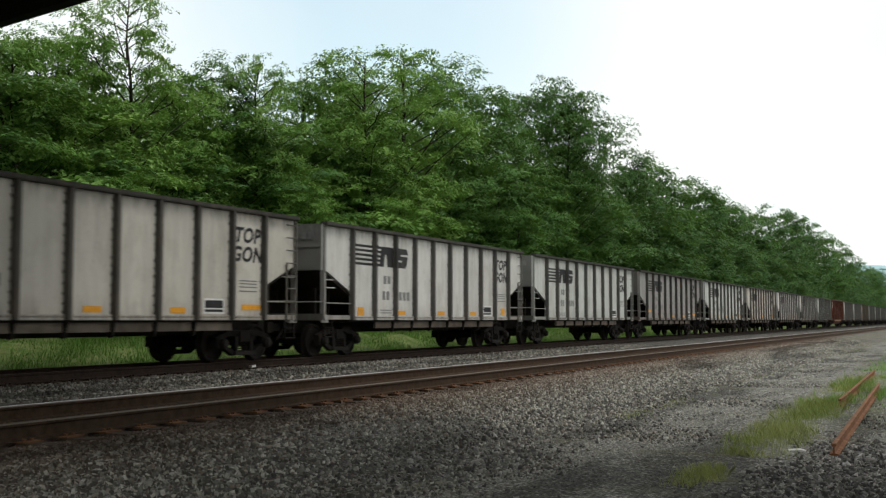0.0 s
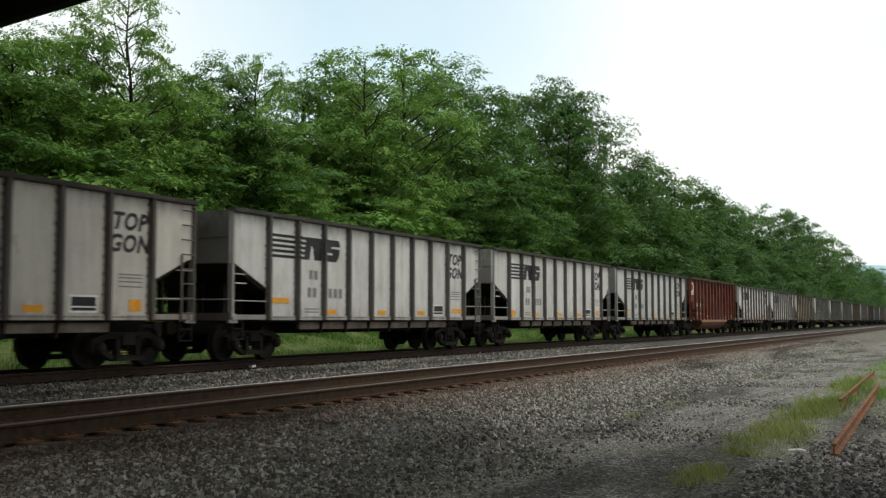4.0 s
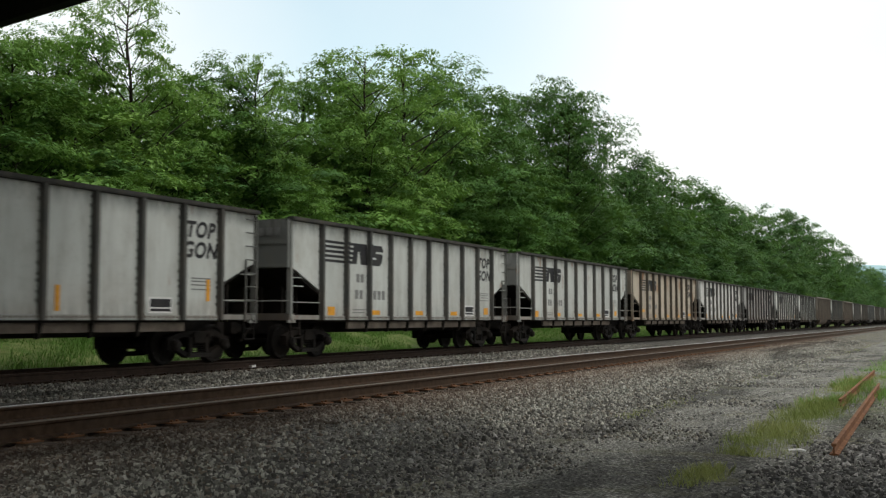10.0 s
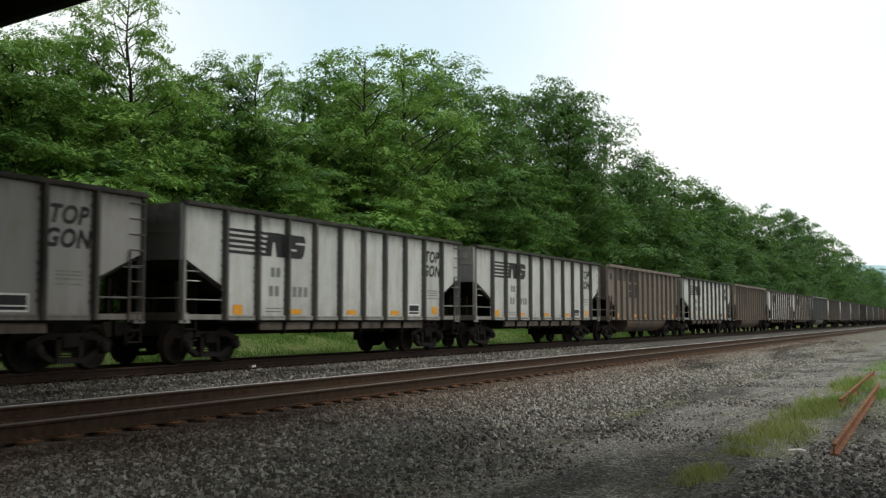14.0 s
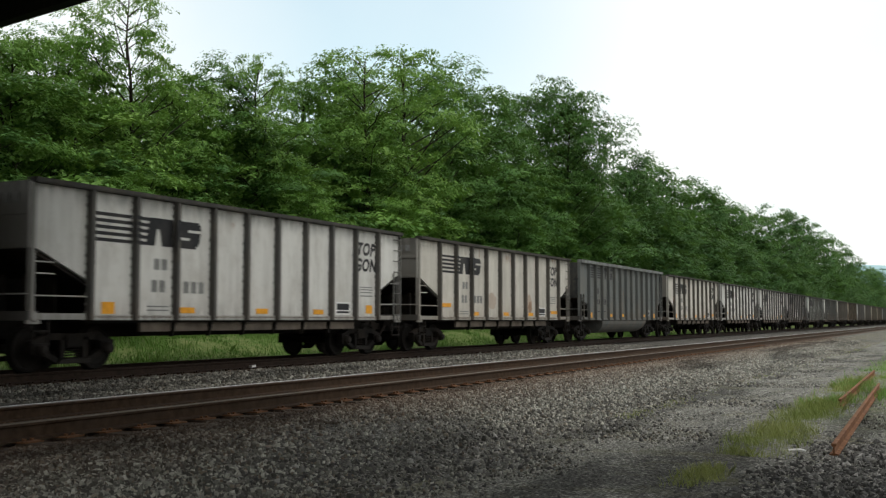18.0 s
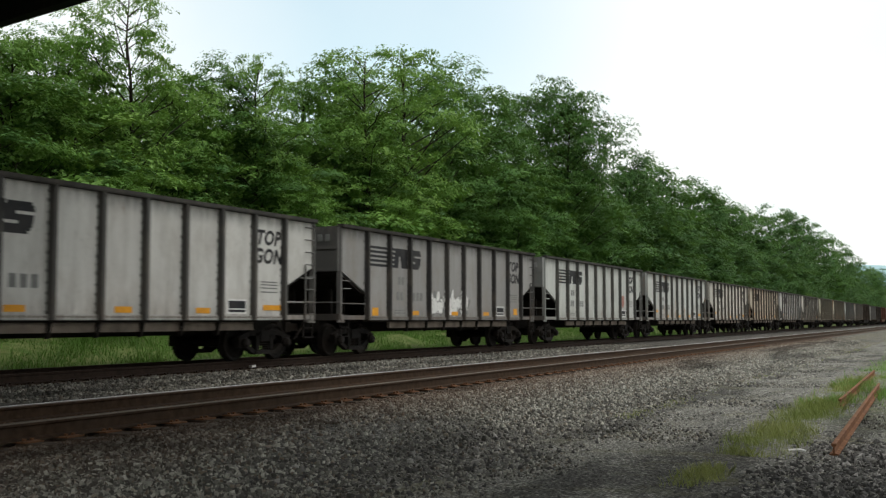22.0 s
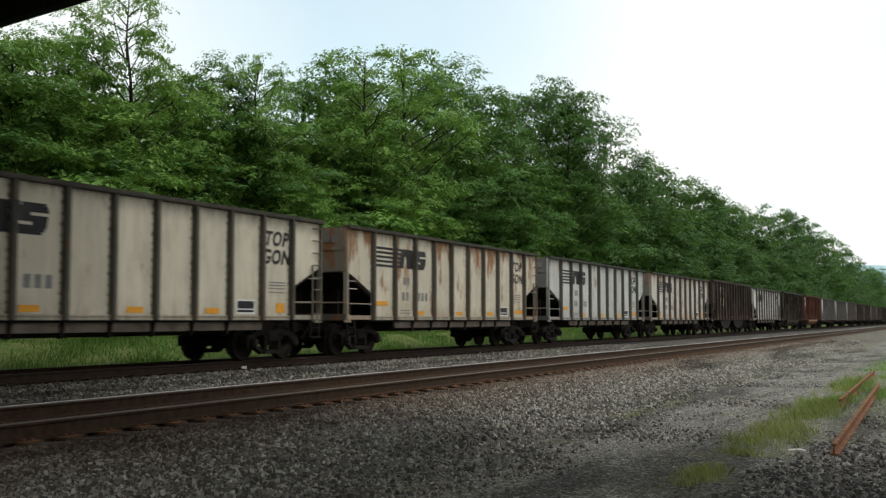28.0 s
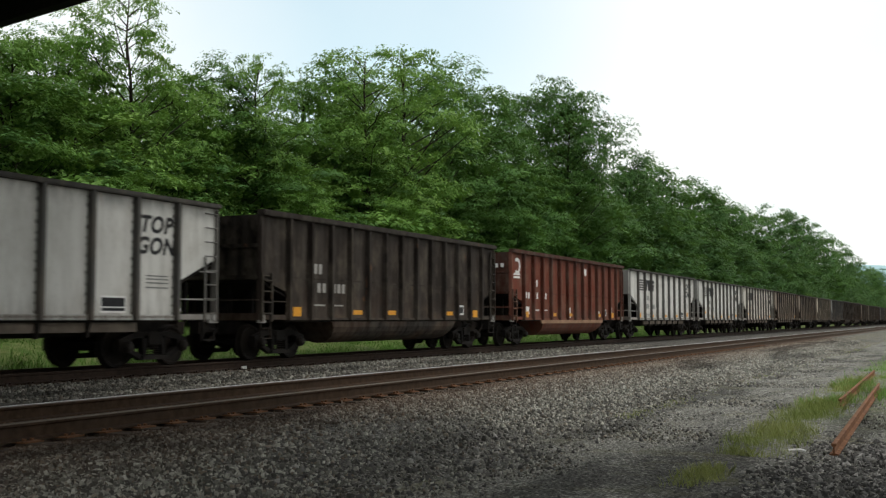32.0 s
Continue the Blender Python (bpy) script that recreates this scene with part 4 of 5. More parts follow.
        if bm.verts:
            part("reporting_mark", bm, m, car)["kind"] = "stuff"
        else:
            bm.free()
        bm = bmesh.new()
        flat(bm, lp[10] + 0.2, lp[10] + 0.62, 1.2, 1.52)
        part("stencil_border", bm, WHITEP, car)
        bm = bmesh.new()
        box(bm, SHEET + 0.007, SHEET + 0.01, lp[10] + 0.25, lp[10] + 0.57, 1.25, 1.47)
        part("stencil_field", bm, BLACKP, car)
    if extra == "scrawl":
        part("graffiti", splash(i, 0.8, 0.75, 20, GREYP, 0.4), GREYP, car, "faded grey scrawl", at=(0, lp[3] + 0.22, 1.35))["kind"] = "stuff"
    if extra == "tag":
        part("graffiti_shade", splash(8, 3.0, 0.72, 60, GREYP, 1.1), GREYP, car, "dark outline of the graffiti", at=(0, lp[3] + 0.05, 1.08))["kind"] = "stuff"
        part("graffiti", splash(7, 3.0, 0.75, 64, WHITEP, 1.0, 0.005), WHITEP, car, "white bubble-shaped graffiti", at=(0, lp[3] + 0.05, 1.08))["kind"] = "stuff"
    if extra == "stain":
        for k, (y, z, w, h2) in enumerate(((lp[6] + 0.55, 1.62, 0.30, 0.42), (lp[3] + 0.6, 1.72, 0.42, 0.30), (lp[6] + 0.62, 1.50, 0.20, 0.26))):
            bm = bmesh.new()
            pts = []
            for a in range(20):
                r = 1 + 0.25 * noise.noise((2 * math.cos(a * 0.314), 2 * math.sin(a * 0.314), k * 3.0))
                pts.append((y + w * r * math.cos(a * 0.314), z + h2 * r * math.sin(a * 0.314)))
            prism(bm, pts, "x", SHEET + 0.001 * (k + 1), SHEET + 0.001 * (k + 1) + 0.002)
            part("rust_stain", bm, (RUSTPALE, RUSTPALE, RUSTDEEP)[k], car)
    if extra == "shield":
        bm = bmesh.new()
        prism(bm, [(0.0, 0.3), (0.1, 0.1), (0.25, 0.0), (0.4, 0.1), (0.5, 0.3), (0.5, 0.6), (0.25, 0.66), (0.0, 0.6)], "x", SHEET + 0.001, SHEET + 0.005)
        part("graffiti", bm, PINK, car, "faded reddish painted shape", at=(0, lp[7] + 0.4, 1.6))
    rusty = " rusty" if rust > 0.3 else ""
    tagged(car, NAMES[rgb] + rusty + (" ribbed" if kind == "top" else " many-ribbed") + " coal gondola " + MORE[extra], "rail car", "cars of the coal train")


# what each car's place in the train takes beyond 15.86 m; those of 0.24 m or more are the longer build
EXTRA = [0.11, -0.01, 0.05, 0.41, 0.13, 0.17, -0.03, -0.08, 0.45, 0.65, 0.1, -0.11, 0.58, 0.69, 0.13, 0.34, 0.29, 0.07, 0.43, -0.04, 0.2, 0.19,
         0.26, 0.61, -0.04, -0.02, 0.61, 0.03, 0.3, -0.07, 0.57, 0.33, 0.33, -0.06, 0.31, 0.11, 0.08, 0.09, 0.45, 0.68, 0.64, 0.52, 0.20, 0.78, 0.65, 0.5] + [0.3] * 16
CENTRE = [15.86 * (i + 0.5) + sum(EXTRA[:i]) + EXTRA[i] / 2 for i in range(len(CARS))]


def travelled(t):
    """Metres run by the train, which gains speed slowly."""
    s = t / 16 - 1
    return 329.813 + 339.373 * s + 1.211 * s ** 2 + 0.575 * s ** 3 + 0.772 * s ** 4


def car_y(i, t):
    return CENTRE[i] - travelled(t)


TRAIN = []
for i, (kind, rgb, rust, amber, extra) in enumerate(CARS):
    kind = "long" if kind == "top" and EXTRA[i] > 0.24 else "tub_long" if rgb is RED else kind
    c = copy_thing(KINDS[kind][0], pose(LANE, car_y(i, 0), RAIL))
    dress(c, i, kind, rgb, rust, amber, extra)
    TRAIN.append(c)
for k in list(KINDS):
    src = KINDS[k][0]
    for o in [*src.children_recursive, src]:
        bpy.data.objects.remove(o)


# ---- woods behind the line ----
def leaf_cloud(rnd, centres, radii, count, size, squash=0.75, fan=40, roof=0.6):
    """Leaves as small folded diamonds, in flat drooping sprays that roof each clump like a shelf."""
    centres, radii = np.array(centres), np.array(radii)
    sprays = max(8, count // fan)
    which = rnd.choice(len(centres), sprays, p=radii ** 2 / (radii ** 2).sum())
    d = rnd.normal(size=(sprays, 3))
    d[:, 2] = np.where(rnd.uniform(0, 1, sprays) < roof, np.abs(d[:, 2]), d[:, 2])
    d /= np.linalg.norm(d, axis=1)[:, None]
    hub = centres[which] + d * (radii[which] * rnd.uniform(0.2, 1.0, sprays) ** 0.4)[:, None] * np.array((1, 1, squash))
    out = d * np.array((1, 1, 0.15)) + rnd.normal(size=(sprays, 3)) * 0.25
    out[:, 2] = -0.18 + 0.25 * d[:, 2]
    out /= np.linalg.norm(out, axis=1)[:, None]
    width = (0.30 + 0.35 * rnd.uniform(0, 1, sprays)) * max(1.0, size / 0.21)
    j = np.repeat(np.arange(sprays), fan)
    n = len(j)
    side = np.cross(out, np.array((0, 0, 1.0)))
    side /= np.linalg.norm(side, axis=1)[:, None]
    u, v = rnd.uniform(-0.8, 1.1, n), rnd.normal(0, 0.42, n)
    p = hub[j] + out[j] * (u * width[j])[:, None] + side[j] * (v * width[j])[:, None]
    p[:, 2] += rnd.normal(0, 0.07, n) * (size / 0.21) - 0.16 * (u * u + v * v) * width[j]
    up = np.array((0, 0, 1.0)) + rnd.normal(size=(n, 3)) * 0.30 + 0.35 * d[j]
    up /= np.linalg.norm(up, axis=1)[:, None]
    a = out[j] * 0.6 + side[j] * (np.sign(v) * 0.8)[:, None] + rnd.normal(size=(n, 3)) * 0.35
    a -= up * (a * up).sum(1)[:, None]
    a /= np.linalg.norm(a, axis=1)[:, None] + 1e-9
    b = np.cross(up, a)
    s = size * rnd.uniform(0.6, 1.25, n)[:, None]
    tip = p + a * s * 0.5 - np.array((0, 0, 0.12)) * s
    left, right = p + b * s * 0.26 + up * s * 0.07, p - b * s * 0.26 + up * s * 0.07
    return np.stack((left - a * s * 0.2, tip, right - a * s * 0.2), 1).reshape(-1, 3), np.arange(n * 3).reshape(-1, 3)


def tree_kind(seed, h, spread, leaves, size, leaf, bare=0.3, clumps=60, open_top=0.0, squash=0.75, roof=0.6, full=1.0):
    """Meshes of one tree of height h: trunk with limbs, and its crown."""
    rnd, r2 = np.random.RandomState(seed), random.Random(seed)
    bm = bmesh.new()
    p, pts = Vector((0, 0, -0.4)), []
    for i in range(9):
        pts.append(p.copy())
        p += Vector((r2.uniform(-0.22, 0.22), r2.uniform(-0.22, 0.22), h * 0.93 / 8))
    r0 = 0.016 * h
    for i in range(8):
        tube(bm, pts[i], pts[i + 1], r0 * (1 - i / 9), r0 * (1 - (i + 1) / 9), 8)
    centres, radii = [], []
    for i in range(clumps):
        f = bare + (1 - bare) * (i + r2.random()) / clumps
        k = min(7.98, f * 8)
        root = pts[int(k)].lerp(pts[int(k) + 1], k - int(k))
        prof = math.sin(math.pi * (0.12 + 0.80 * (f - bare) / (1 - bare))) ** 0.75
        out = spread * prof * r2.uniform(0.45, 1.08)
        a = i * 2.4 + r2.uniform(-0.5, 0.5)
        tip = root + Vector((math.cos(a) * out, math.sin(a) * out, out * r2.uniform(0.05, 0.45)))
        if tip.z > h * 0.97:
            tip.z = h * 0.97
        mid = root.lerp(tip, 0.55) + Vector((r2.uniform(-0.2, 0.2), r2.uniform(-0.2, 0.2), -0.12 * out))
        br = 0.008 * out + 0.008
        tube(bm, root - Vector((0, 0, 0.3 * out)), mid, br * 1.6, br, 4)
        tube(bm, mid, tip, br, br * 0.35, 3)
        centres.append(tuple(tip)), radii.append(full * spread * r2.uniform(0.20, 0.40) * (1 - open_top * max(0, f - 0.6)))
        if r2.random() < 0.5:
            centres.append(tuple(mid)), radii.append(spread * r2.uniform(0.16, 0.26))
    v, f = leaf_cloud(rnd, centres, radii, leaves, size, squash, 40, roof)
    return mesh_of("trunk", bm, BARK), raw_mesh("crown", v, f, leaf)


def bush_kind(seed, h, leaves, size, leaf):
    rnd, r2 = np.random.RandomState(seed), random.Random(seed)
    bm = bmesh.new()
    centres, radii = [], []
    for i in range(16):
        a, o = i * 2.4, r2.uniform(0.2, 1.0) * h * 0.42
        tip = Vector((math.cos(a) * o, math.sin(a) * o, h * r2.uniform(0.18, 0.88)))
        tube(bm, (0.1 * math.cos(a), 0.1 * math.sin(a), -0.3), tip, 0.03, 0.01, 5)
        centres.append(tuple(tip)), radii.append(h * r2.uniform(0.15, 0.26))
    v, f = leaf_cloud(rnd, centres, radii, leaves, size, 0.5, 40, 0.85)
    return mesh_of("stems", bm, BARK), raw_mesh("foliage", v, f, leaf)


TREES = {
    "locust": [tree_kind(s, 14, 3.6, 29000, 0.21, LEAFA, 0.20, 58, 0.8, 0.65) for s in (1, 2)],
    "maple": [tree_kind(s, 14, 4.1, 42000, 0.26, LEAFB, 0.08, 46, 0.0, 0.8, 0.7, 1.25) for s in (3, 4, 21)],
    "mixed": [tree_kind(s, 14, 3.9, 38000, 0.23, LEAFC, 0.12, 44, 0.2, 0.62, 0.75, 1.1) for s in (5, 6, 22)],
    "fill": [tree_kind(s, 14, 4.2, 22000, 0.29, l, 0.16, 30, 0.0, 0.5, 0.85, 1.25) for s, l in ((14, LEAFB), (15, LEAFC), (16, LEAFB), (17, LEAFA))],
    "far": [tree_kind(s, 14, 4.5, 23000, 0.42, l, 0.03, 46, 0.0, 0.95, 0.6, 1.25) for s, l in ((7, LEAFD), (8, LEAFB), (9, LEAFD))],
}
BUSHES = [bush_kind(s, 4.0, 5000, 0.30, l) for s, l in ((11, LEAFC), (12, LEAFA), (13, LEAFB))]
TREE_WORDS = {"locust": "tall green locust tree with airy feathery crown", "maple": "dense dark green maple tree in the wood edge",
              "mixed": "fresh green broadleaf tree in the wood edge", "far": "leafy green tree in the distant wood edge", "fill": "leafy green tree in the shade of the wood"}


def plant(kind, x, y, h, rnd, wide=1.0, i=0):
    trunk, crown = TREES[kind][i % len(TREES[kind])]
    t = thing("tree", TREE_WORDS[kind], "tree", "trees along the line", (x, y, ground_z(x) - 0.05))
    k = h / 14
    t.scale = (wide * (0.45 + 0.55 * k), wide * (0.45 + 0.55 * k), k)
    t.rotation_euler = (0, 0, rnd.uniform(0, 6.28))
    part("trunk", trunk, BARK, t)
    part("crown", crown, LEAFA, t)


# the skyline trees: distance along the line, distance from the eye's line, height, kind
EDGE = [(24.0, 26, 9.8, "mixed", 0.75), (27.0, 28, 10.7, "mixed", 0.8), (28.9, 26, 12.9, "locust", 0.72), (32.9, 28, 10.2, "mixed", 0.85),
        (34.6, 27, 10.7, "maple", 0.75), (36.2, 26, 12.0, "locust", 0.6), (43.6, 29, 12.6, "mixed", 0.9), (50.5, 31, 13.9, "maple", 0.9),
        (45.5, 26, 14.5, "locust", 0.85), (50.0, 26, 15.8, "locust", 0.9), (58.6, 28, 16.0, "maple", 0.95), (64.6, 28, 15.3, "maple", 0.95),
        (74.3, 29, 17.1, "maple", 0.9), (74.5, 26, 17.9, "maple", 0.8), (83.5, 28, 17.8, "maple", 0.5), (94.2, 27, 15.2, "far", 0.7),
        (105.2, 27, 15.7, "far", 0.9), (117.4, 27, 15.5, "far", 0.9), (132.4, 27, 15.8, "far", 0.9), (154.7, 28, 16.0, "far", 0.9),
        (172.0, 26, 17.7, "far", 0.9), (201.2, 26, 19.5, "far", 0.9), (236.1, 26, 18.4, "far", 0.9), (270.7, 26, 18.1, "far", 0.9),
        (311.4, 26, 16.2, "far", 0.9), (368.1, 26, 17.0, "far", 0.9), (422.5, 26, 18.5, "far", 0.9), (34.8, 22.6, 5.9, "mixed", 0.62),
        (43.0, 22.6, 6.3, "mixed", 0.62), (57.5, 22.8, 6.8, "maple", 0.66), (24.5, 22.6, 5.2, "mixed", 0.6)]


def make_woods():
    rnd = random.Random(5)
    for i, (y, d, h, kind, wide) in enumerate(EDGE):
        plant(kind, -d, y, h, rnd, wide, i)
    y = 16.0
    i = 0
    while y < 470:                # fill behind and below the skyline trees
        near = y < 85
        kind = "fill" if near else "far"
        plant(kind, -rnd.uniform(26.0, 27.5), y, rnd.uniform(6.5, 8.5) if y < 60 else rnd.uniform(9, 12), rnd, 1.05, i if y < 50 else i % 2 * 2)
        if near or i % 2:
            plant("fill" if near else "far", -rnd.uniform(30, 35), y + rnd.uniform(0, 3), rnd.uniform(8.5, 10.5) if y < 60 else rnd.uniform(11, 14.5), rnd, 1.2, i + 1 if y < 50 else i % 2 * 2)
        if near and i % 2:
            plant("far", -rnd.uniform(37, 43), y + 2, rnd.uniform(9, 11), rnd, 1.3, i + 2)
        i += 1
        y += 3.6 if near else 5.5 if y < 200 else 8.5
    y = 14.0
    while y < 330:
        stems, leaves = rnd.choice(BUSHES)
        b = thing("bush", "leafy green bush at the foot of the wood", "bush", "bushes along the line", (-rnd.uniform(24.0, 25.2), y, 1.15))
        k = rnd.uniform(0.75, 1.25)
        b.scale, b.rotation_euler = (k * 1.1, k * 1.1, k), (0, 0, rnd.uniform(0, 6))
        part("stems", stems, BARK, b)
        part("foliage", leaves, LEAFA, b)
        y += 2.6 if y < 70 else 4.5 if y < 150 else 8


make_woods()


# ---- grass, loose stones ----
def blades(seed, count, area, height, size, dense, soft=50, material=None):
    """Blades of grass: narrow leaning triangles in two pieces."""
    rnd = np.random.RandomState(seed)
    (x0, x1), (y0, y1) = area
    x, y = rnd.uniform(x0, x1, count), y0 + (y1 - y0) * rnd.uniform(0, 1, count) ** 1.3
    tuft = np.array([noise.noise((a * 1.1, b * 0.5, 5)) + 0.5 * noise.noise((a * 3.5, b * 2.5, 9)) for a, b in zip(x, y)])
    middle = 1 - np.abs(x - (x0 + x1) / 2) / ((x1 - x0) / 2)
    keep = rnd.uniform(0, 1, count) < np.clip((tuft - dense) * 1.3, 0, 1) * np.clip(middle * soft, 0, 1)
    x, y = x[keep], y[keep]
    n = len(x)
    z = np.array([ground_z(a) for a in x]) - 0.03
    h = height * rnd.uniform(0.35, 1.0, n)
    a = rnd.uniform(0, 6.28, n)
    w = size * rnd.uniform(0.6, 1.3, n)
    lean = rnd.normal(0, 0.35, (n, 2)) * h[:, None]
    p = np.stack((x, y, z), 1)
    side = np.stack((np.cos(a) * w, np.sin(a) * w, np.zeros(n)), 1)
    mid = p + np.stack((lean[:, 0] * 0.35, lean[:, 1] * 0.35, h * 0.6), 1)
    tip = p + np.stack((lean[:, 0], lean[:, 1], h), 1)
    v = np.stack((p - side, p + side, mid + side * 0.7, tip, mid - side * 0.7), 1).reshape(-1, 3)
    return raw_mesh("grass", v, np.arange(n * 5).reshape(-1, 5), material or GRASSM)


def stones(seed, count, area, size, level, where=None, material=None):
    """Loose crushed stones: squashed uneven blocks."""
    rnd = np.random.RandomState(seed)
    (x0, x1), (y0, y1) = area
    x, y = rnd.uniform(x0, x1, count), y0 + (y1 - y0) * rnd.uniform(0, 1, count) ** 1.5
    z = np.array([level(a) for a in x])
    if where is not None:
        keep = rnd.uniform(0, 1, count) < where(x, y)
        x, y, z = x[keep], y[keep], z[keep]
        count = len(x)
    base = np.array([(1, 0, -0.5), (0, 1, -0.5), (-1, 0, -0.5), (0, -1, -0.5), (0.5, 0.45, 0.5), (-0.5, 0.45, 0.5), (-0.5, -0.45, 0.5), (0.5, -0.45, 0.5)]) * 0.8
    v = base[None] + rnd.normal(0, 0.17, (count, 8, 3))
    turn = rnd.uniform(0, 6.283, count)
    v[:, 4:, 2] += v[:, 4:, 0] * rnd.normal(0, 0.45, (count, 1))
    ca, sa = np.cos(turn)[:, None], np.sin(turn)[:, None]
    v = np.stack((v[..., 0] * ca - v[..., 1] * sa, v[..., 0] * sa + v[..., 1] * ca, v[..., 2]), 2)
    v = v * (size * rnd.uniform(0.45, 1.4, (count, 1, 1))) * rnd.uniform(0.7, 1.25, (count, 1, 3)) + np.stack((x, y, z + size * 0.2), 1)[:, None]
    faces = np.array(((4, 5, 6), (4, 6, 7), (0, 5, 4), (0, 1, 5), (1, 2, 5), (2, 6, 5), (2, 3, 6), (3, 7, 6), (3, 0, 7), (0, 4, 7)))
    f = (faces[None] + 8 * np.arange(count)[:, None, None]).reshape(-1, 3)
    return raw_mesh("stones", v.reshape(-1, 3), f, material or STONEM)


def bed_z(x):
    pts = [(-19.4, 0.0), (-18.7, 0.33), (-7.3, 0.33), (-6.2, 0.20), (-4.6, -0.06), (-4.5, 0.0), (3, 0.0)]
    for (a, za), (b, zb) in zip(pts, pts[1:]):
        if a <= x <= b:
            return max(0.0, za + (zb - za) * (x - a) / (b - a))
    return 0.0


tagged(new("grass_bank", blades(1, 90000, ((-24.2, -19.3), (10, 90)), 0.20, 0.010, -0.75)), "tall green grass on the bank behind the track", "grass", kind="stuff")
tagged(new("bank_weeds", blades(13, 22000, ((-23.6, -19.5), (10, 75)), 0.42, 0.016, 0.0, 50)), "tall leafy weeds on the grassy bank", "weeds", kind="stuff")
tagged(new("grass_verge", blades(2, 90000, ((-2.95, -1.70), (12.6, 32)), 0.19, 0.0024, -0.32, 0.55, DRYGRASS)), "patchy yellow-green grass beside the gravel lane", "grass", kind="stuff")
tagged(new("grass_verge", blades(7, 60000, ((-3.0, 2.5), (21, 75)), 0.24, 0.007, -0.1, 3)), "green grass round the discarded rails", "grass", kind="stuff")
tagged(new("weed_tuft", blades(8, 5000, ((-2.62, -2.08), (9.9, 11.5)), 0.17, 0.0024, -0.1, 0.9, DRYGRASS)), "small tuft of weeds on the lane", "grass", kind="stuff")
tagged(new("lane_weeds", blades(9, 90000, ((-7.9, -4.6), (17, 95)), 0.10, 0.005, -0.16, 2, DRYGRASS)), "sparse yellowish weeds in the gravel", "grass", kind="stuff")
tagged(new("ballast_stones", stones(3, 150000, ((-8.30, -3.6), (6, 80)), 0.031, bed_z, lambda x, y: np.clip((-4.7 - x) / 1.5, 0.02, 1) * np.clip((80 - y) / 30, 0, 1) * np.clip(np.hypot(x + 5.9, (y - 11.2) * 0.45) - 0.7, 0.22, 1))),
       "loose grey crushed stones on the ballast shoulder", "stones", kind="stuff")
tagged(new("ballast_stones", stones(10, 6000, ((-8.28, -7.6), (5, 40)), 0.040, lambda x: 0.318)), "crushed stones heaped against the rail", "stones", kind="stuff")
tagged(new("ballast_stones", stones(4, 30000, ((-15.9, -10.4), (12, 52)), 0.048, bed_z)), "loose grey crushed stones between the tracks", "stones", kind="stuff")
tagged(new("lane_gravel", stones(5, 44000, ((-6.2, -0.6), (8, 62)), 0.021, bed_z, lambda x, y: np.clip((62 - y) / 25, 0, 1) * np.clip(np.hypot(x + 5.9, (y - 11.2) * 0.45) - 0.7, 0.6, 1))), "fine loose gravel on the lane", "stones", kind="stuff")
tagged(new("lane_stones", stones(12, 3000, ((-6.0, -1.8), (8, 45)), 0.036, bed_z, None, CINDER)), "scattered dark pebbles on the gravel lane", "stones", kind="stuff")
tagged(new("ballast_stones", stones(6, 14000, ((-2.0, 1.5), (8, 16)), 0.042, bed_z, None, CINDER)), "dark coarse stones round the old rails", "stones", kind="stuff")


# ---- old rails beside the lane, overhang, hill, paper ----
def old_rail(p, q, label):
    p, q = Vector(p), Vector(q)
    bm = bmesh.new()
    prism(bm, [(u * 0.72, v * 0.72) for u, v in RAIL_OUT], "y", 0, (q - p).length)
    ob = new("old_rail", mesh_of("old_rail", bm, SCRAP))
    ob.matrix_basis = Matrix.Translation(p) @ (q - p).to_track_quat("Y", "Z").to_matrix().to_4x4()
    tagged(ob, label, "rail", "discarded rails")


old_rail((-1.36, 13.25, 0.03), (-1.66, 25.7, 0.06), "rust-orange discarded rail lying on dark ballast")
old_rail((-2.0, 20.7, 0.03), (-2.2, 32.3, 0.06), "rusty old rail half sunk in the grass")


def make_hill():
    bm = bmesh.new()
    lo, hi = [], []
    for i in range(41):
        x = -260 + 45 * i
        z = 152 + 16 * math.sin(i * 0.31 + 4.4) + 7 * noise.noise((i * 0.5, 0, 0))
        lo.append(bm.verts.new((x, 2600, -20))), hi.append(bm.verts.new((x, 2900, z)))
    for i in range(40):
        bm.faces.new((lo[i], lo[i + 1], hi[i + 1], hi[i]))
    tagged(new("far_hill", mesh_of("far_hill", bm, HILLM)), "hazy blue wooded ridge on the horizon", "hill", kind="structure")


make_hill()


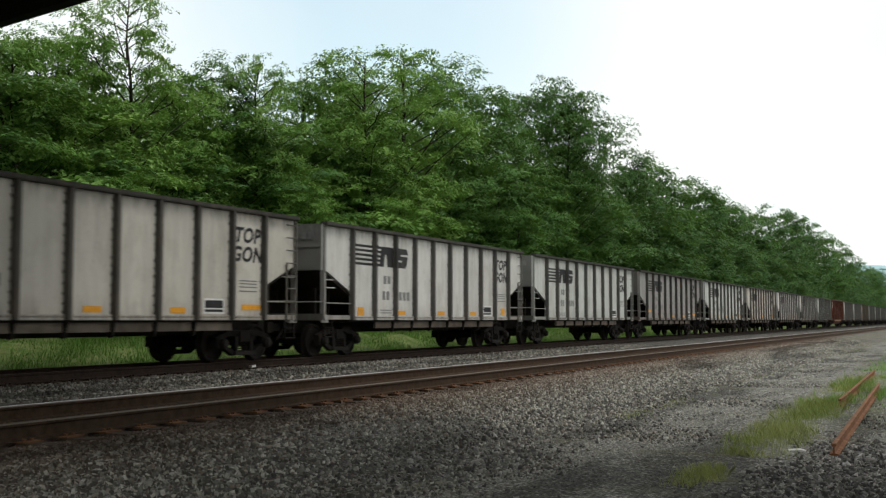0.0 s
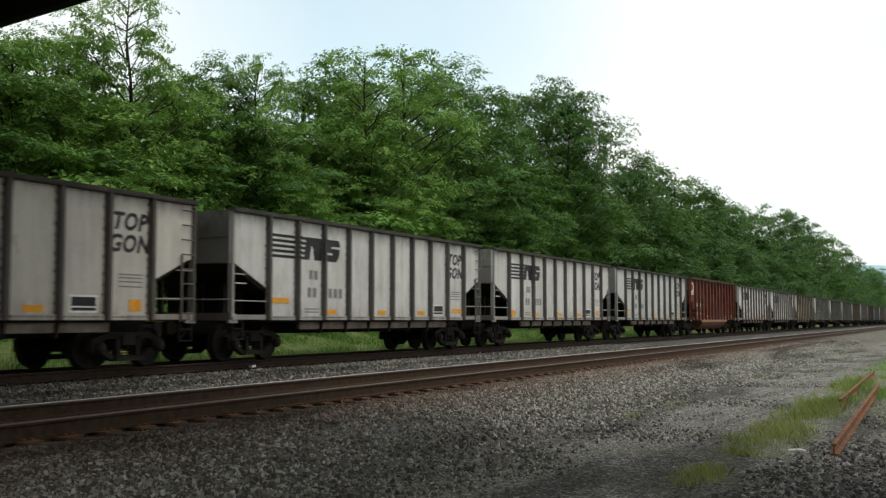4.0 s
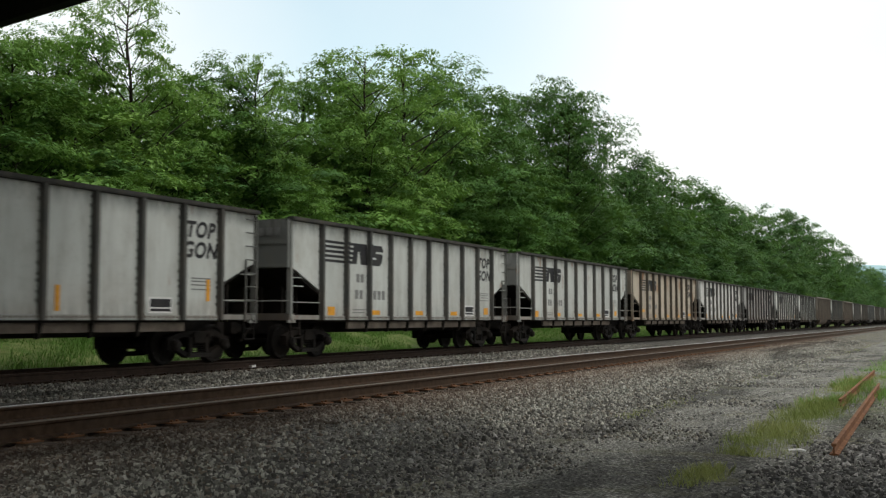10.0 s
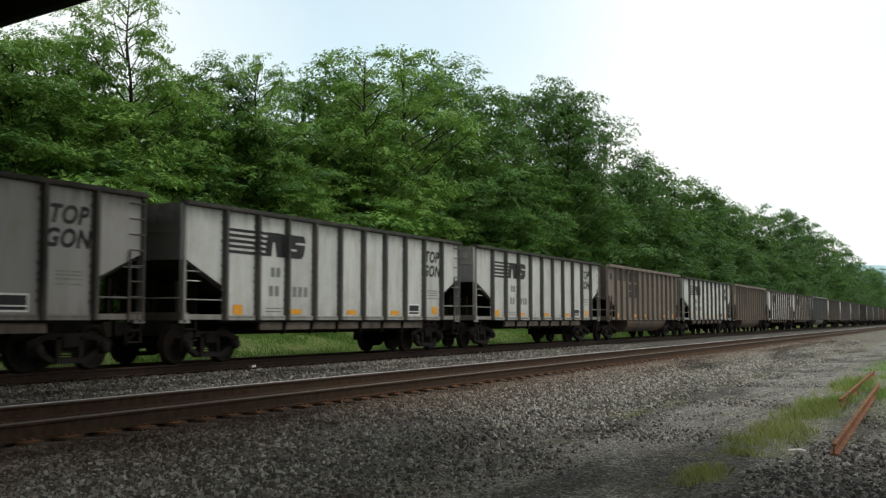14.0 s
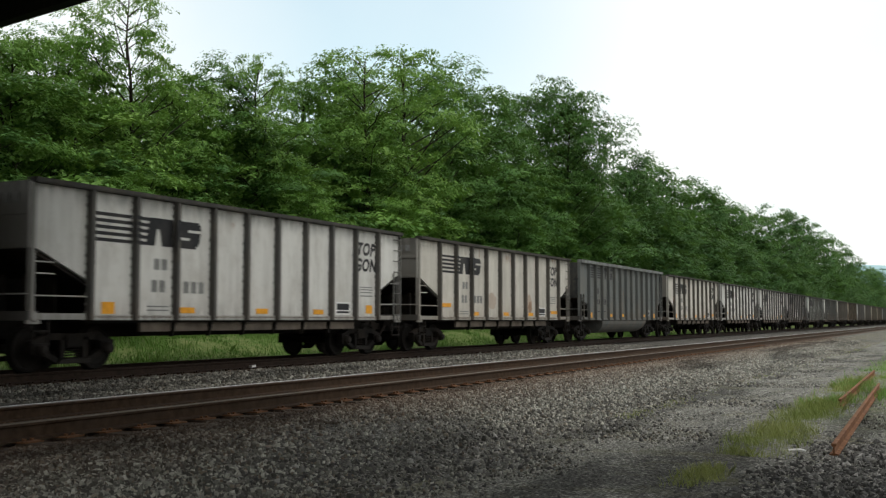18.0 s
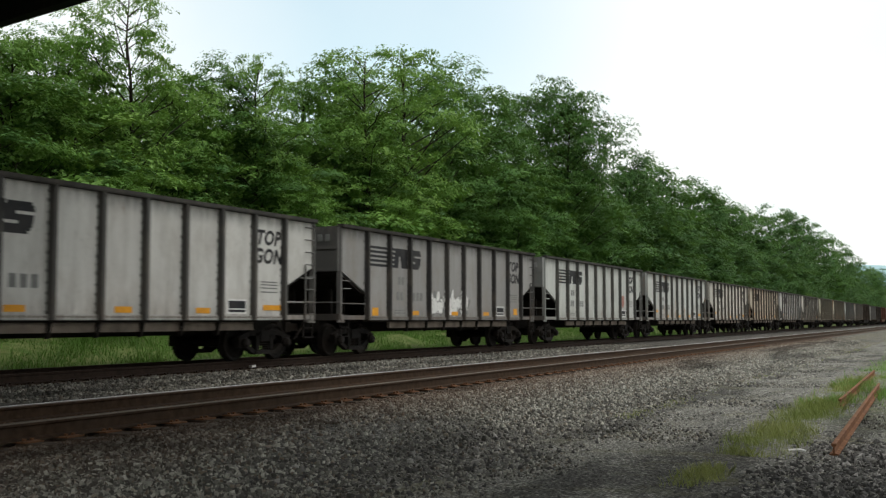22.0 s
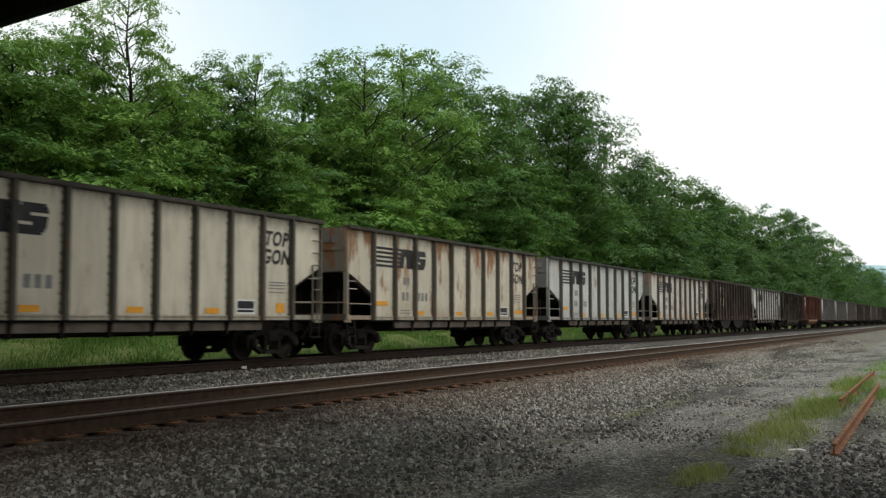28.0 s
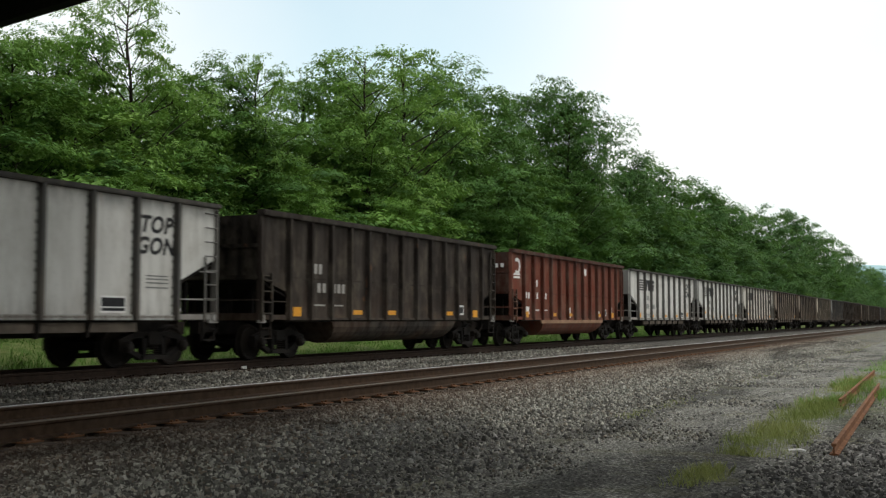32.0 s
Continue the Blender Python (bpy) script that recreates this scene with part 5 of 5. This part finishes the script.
def make_bridge():
    """A road bridge over the tracks; the camera stands under it, and its far edge shows overhead."""
    t = thing("road_bridge", "black underside of a road bridge over the tracks", "bridge")
    t.rotation_euler = (0, 0, math.radians(-11.83))
    edge, under = 14.12, 8.80
    bm = bmesh.new()
    box(bm, -36, 14, edge - 17.0, edge - 0.35, under + 0.75, under + 1.05)
    part("deck", bm, BRIDGEM, t)
    for y in (edge - 0.31, edge - 16.7):
        bm = bmesh.new()
        box(bm, -36, 14, y, y + 0.31, under, under + 1.7)
        part("edge_beam", bm, BRIDGEM, t)
    bm = bmesh.new()
    for z in (0, 0.62):
        box(bm, -36, 14, -0.2, 0.2, under + 0.08 + z, under + 0.13 + z)
    box(bm, -36, 14, -0.03, 0.03, under + 0.13, under + 0.70)
    girder = mesh_of("girder", bm, BRIDGEM)
    for i in range(6):
        part("girder", girder, BRIDGEM, t, at=(0, edge - 2.6 - 2.2 * i, 0))
    # unseen supports; the right one stands close and thick to block sky light
    for x0, x1 in ((-28.0, -26.5), (3.6, 13.0)):
        bm = bmesh.new()
        box(bm, x0, x1, edge - 16.6, edge - 0.4, -0.2, under + 0.08)
        part("abutment", bm, CONCRETE, t)


make_bridge()


def make_paper():
    bm = bmesh.new()
    box(bm, -0.05, 0.05, -0.07, 0.07, 0.0, 0.05)
    bmesh.ops.subdivide_edges(bm, edges=bm.edges[:], cuts=2)
    for v in bm.verts:
        v.co += 0.02 * noise.noise_vector(v.co * 18)
    ob = new("paper_scrap", mesh_of("paper_scrap", bm, PAPER))
    return tagged(ob, "crumpled white paper scrap on the ballast", "litter")


SCRAPP = make_paper()
bm = bmesh.new()
box(bm, -0.09, 0.09, -0.06, 0.06, 0.0, 0.05)
bmesh.ops.subdivide_edges(bm, edges=bm.edges[:], cuts=2)
for v in bm.verts:
    v.co += 0.035 * noise.noise_vector(v.co * 17)
STONE2 = new("pale_stone", mesh_of("pale_stone", bm, PAPER))
STONE2.location = (-1.80, 13.49, 0.0)
tagged(STONE2, "pale whitish stone at the edge of the grass", "stone")


# ---- what moves ----
def motions():
    for i, c in enumerate(TRAIN):
        walk(c, [(t, pose(LANE, car_y(i, t), RAIL)) for t in range(33)])
        spin(i, c)
    a, b = pose(-15.88, 22.13, 0.415), pose(-15.75, 21.6, 0.41, 0, 0, 50)
    walk(SCRAPP, [(0.0, a), (25.8, a), (26.6, b), (32.0, b)])


def spin(i, c):
    """Wheelsets roll while their car goes by; far off, where no turn can be told, they rest."""
    shown = [k for k in range(961) if -18 < car_y(i, k / 30) < 62]
    if not shown:
        return
    first, last = shown[0], shown[-1]
    y0 = car_y(i, first / 30)
    for o in c.children:
        if not o.name.startswith("wheelset"):
            continue
        x, y, z = o.location
        rows = [(0.0, 0.0)] if first > 0 else []
        for k in range(first, last + 1):
            rows.append((k / 30, (y0 - car_y(i, k / 30)) / 0.457))
        if last < 960:
            rows.append((32.0, rows[-1][1]))
        walk(o, [(t, pose(x, y, z, math.degrees(a) % 360)) for t, a in rows])


motions()
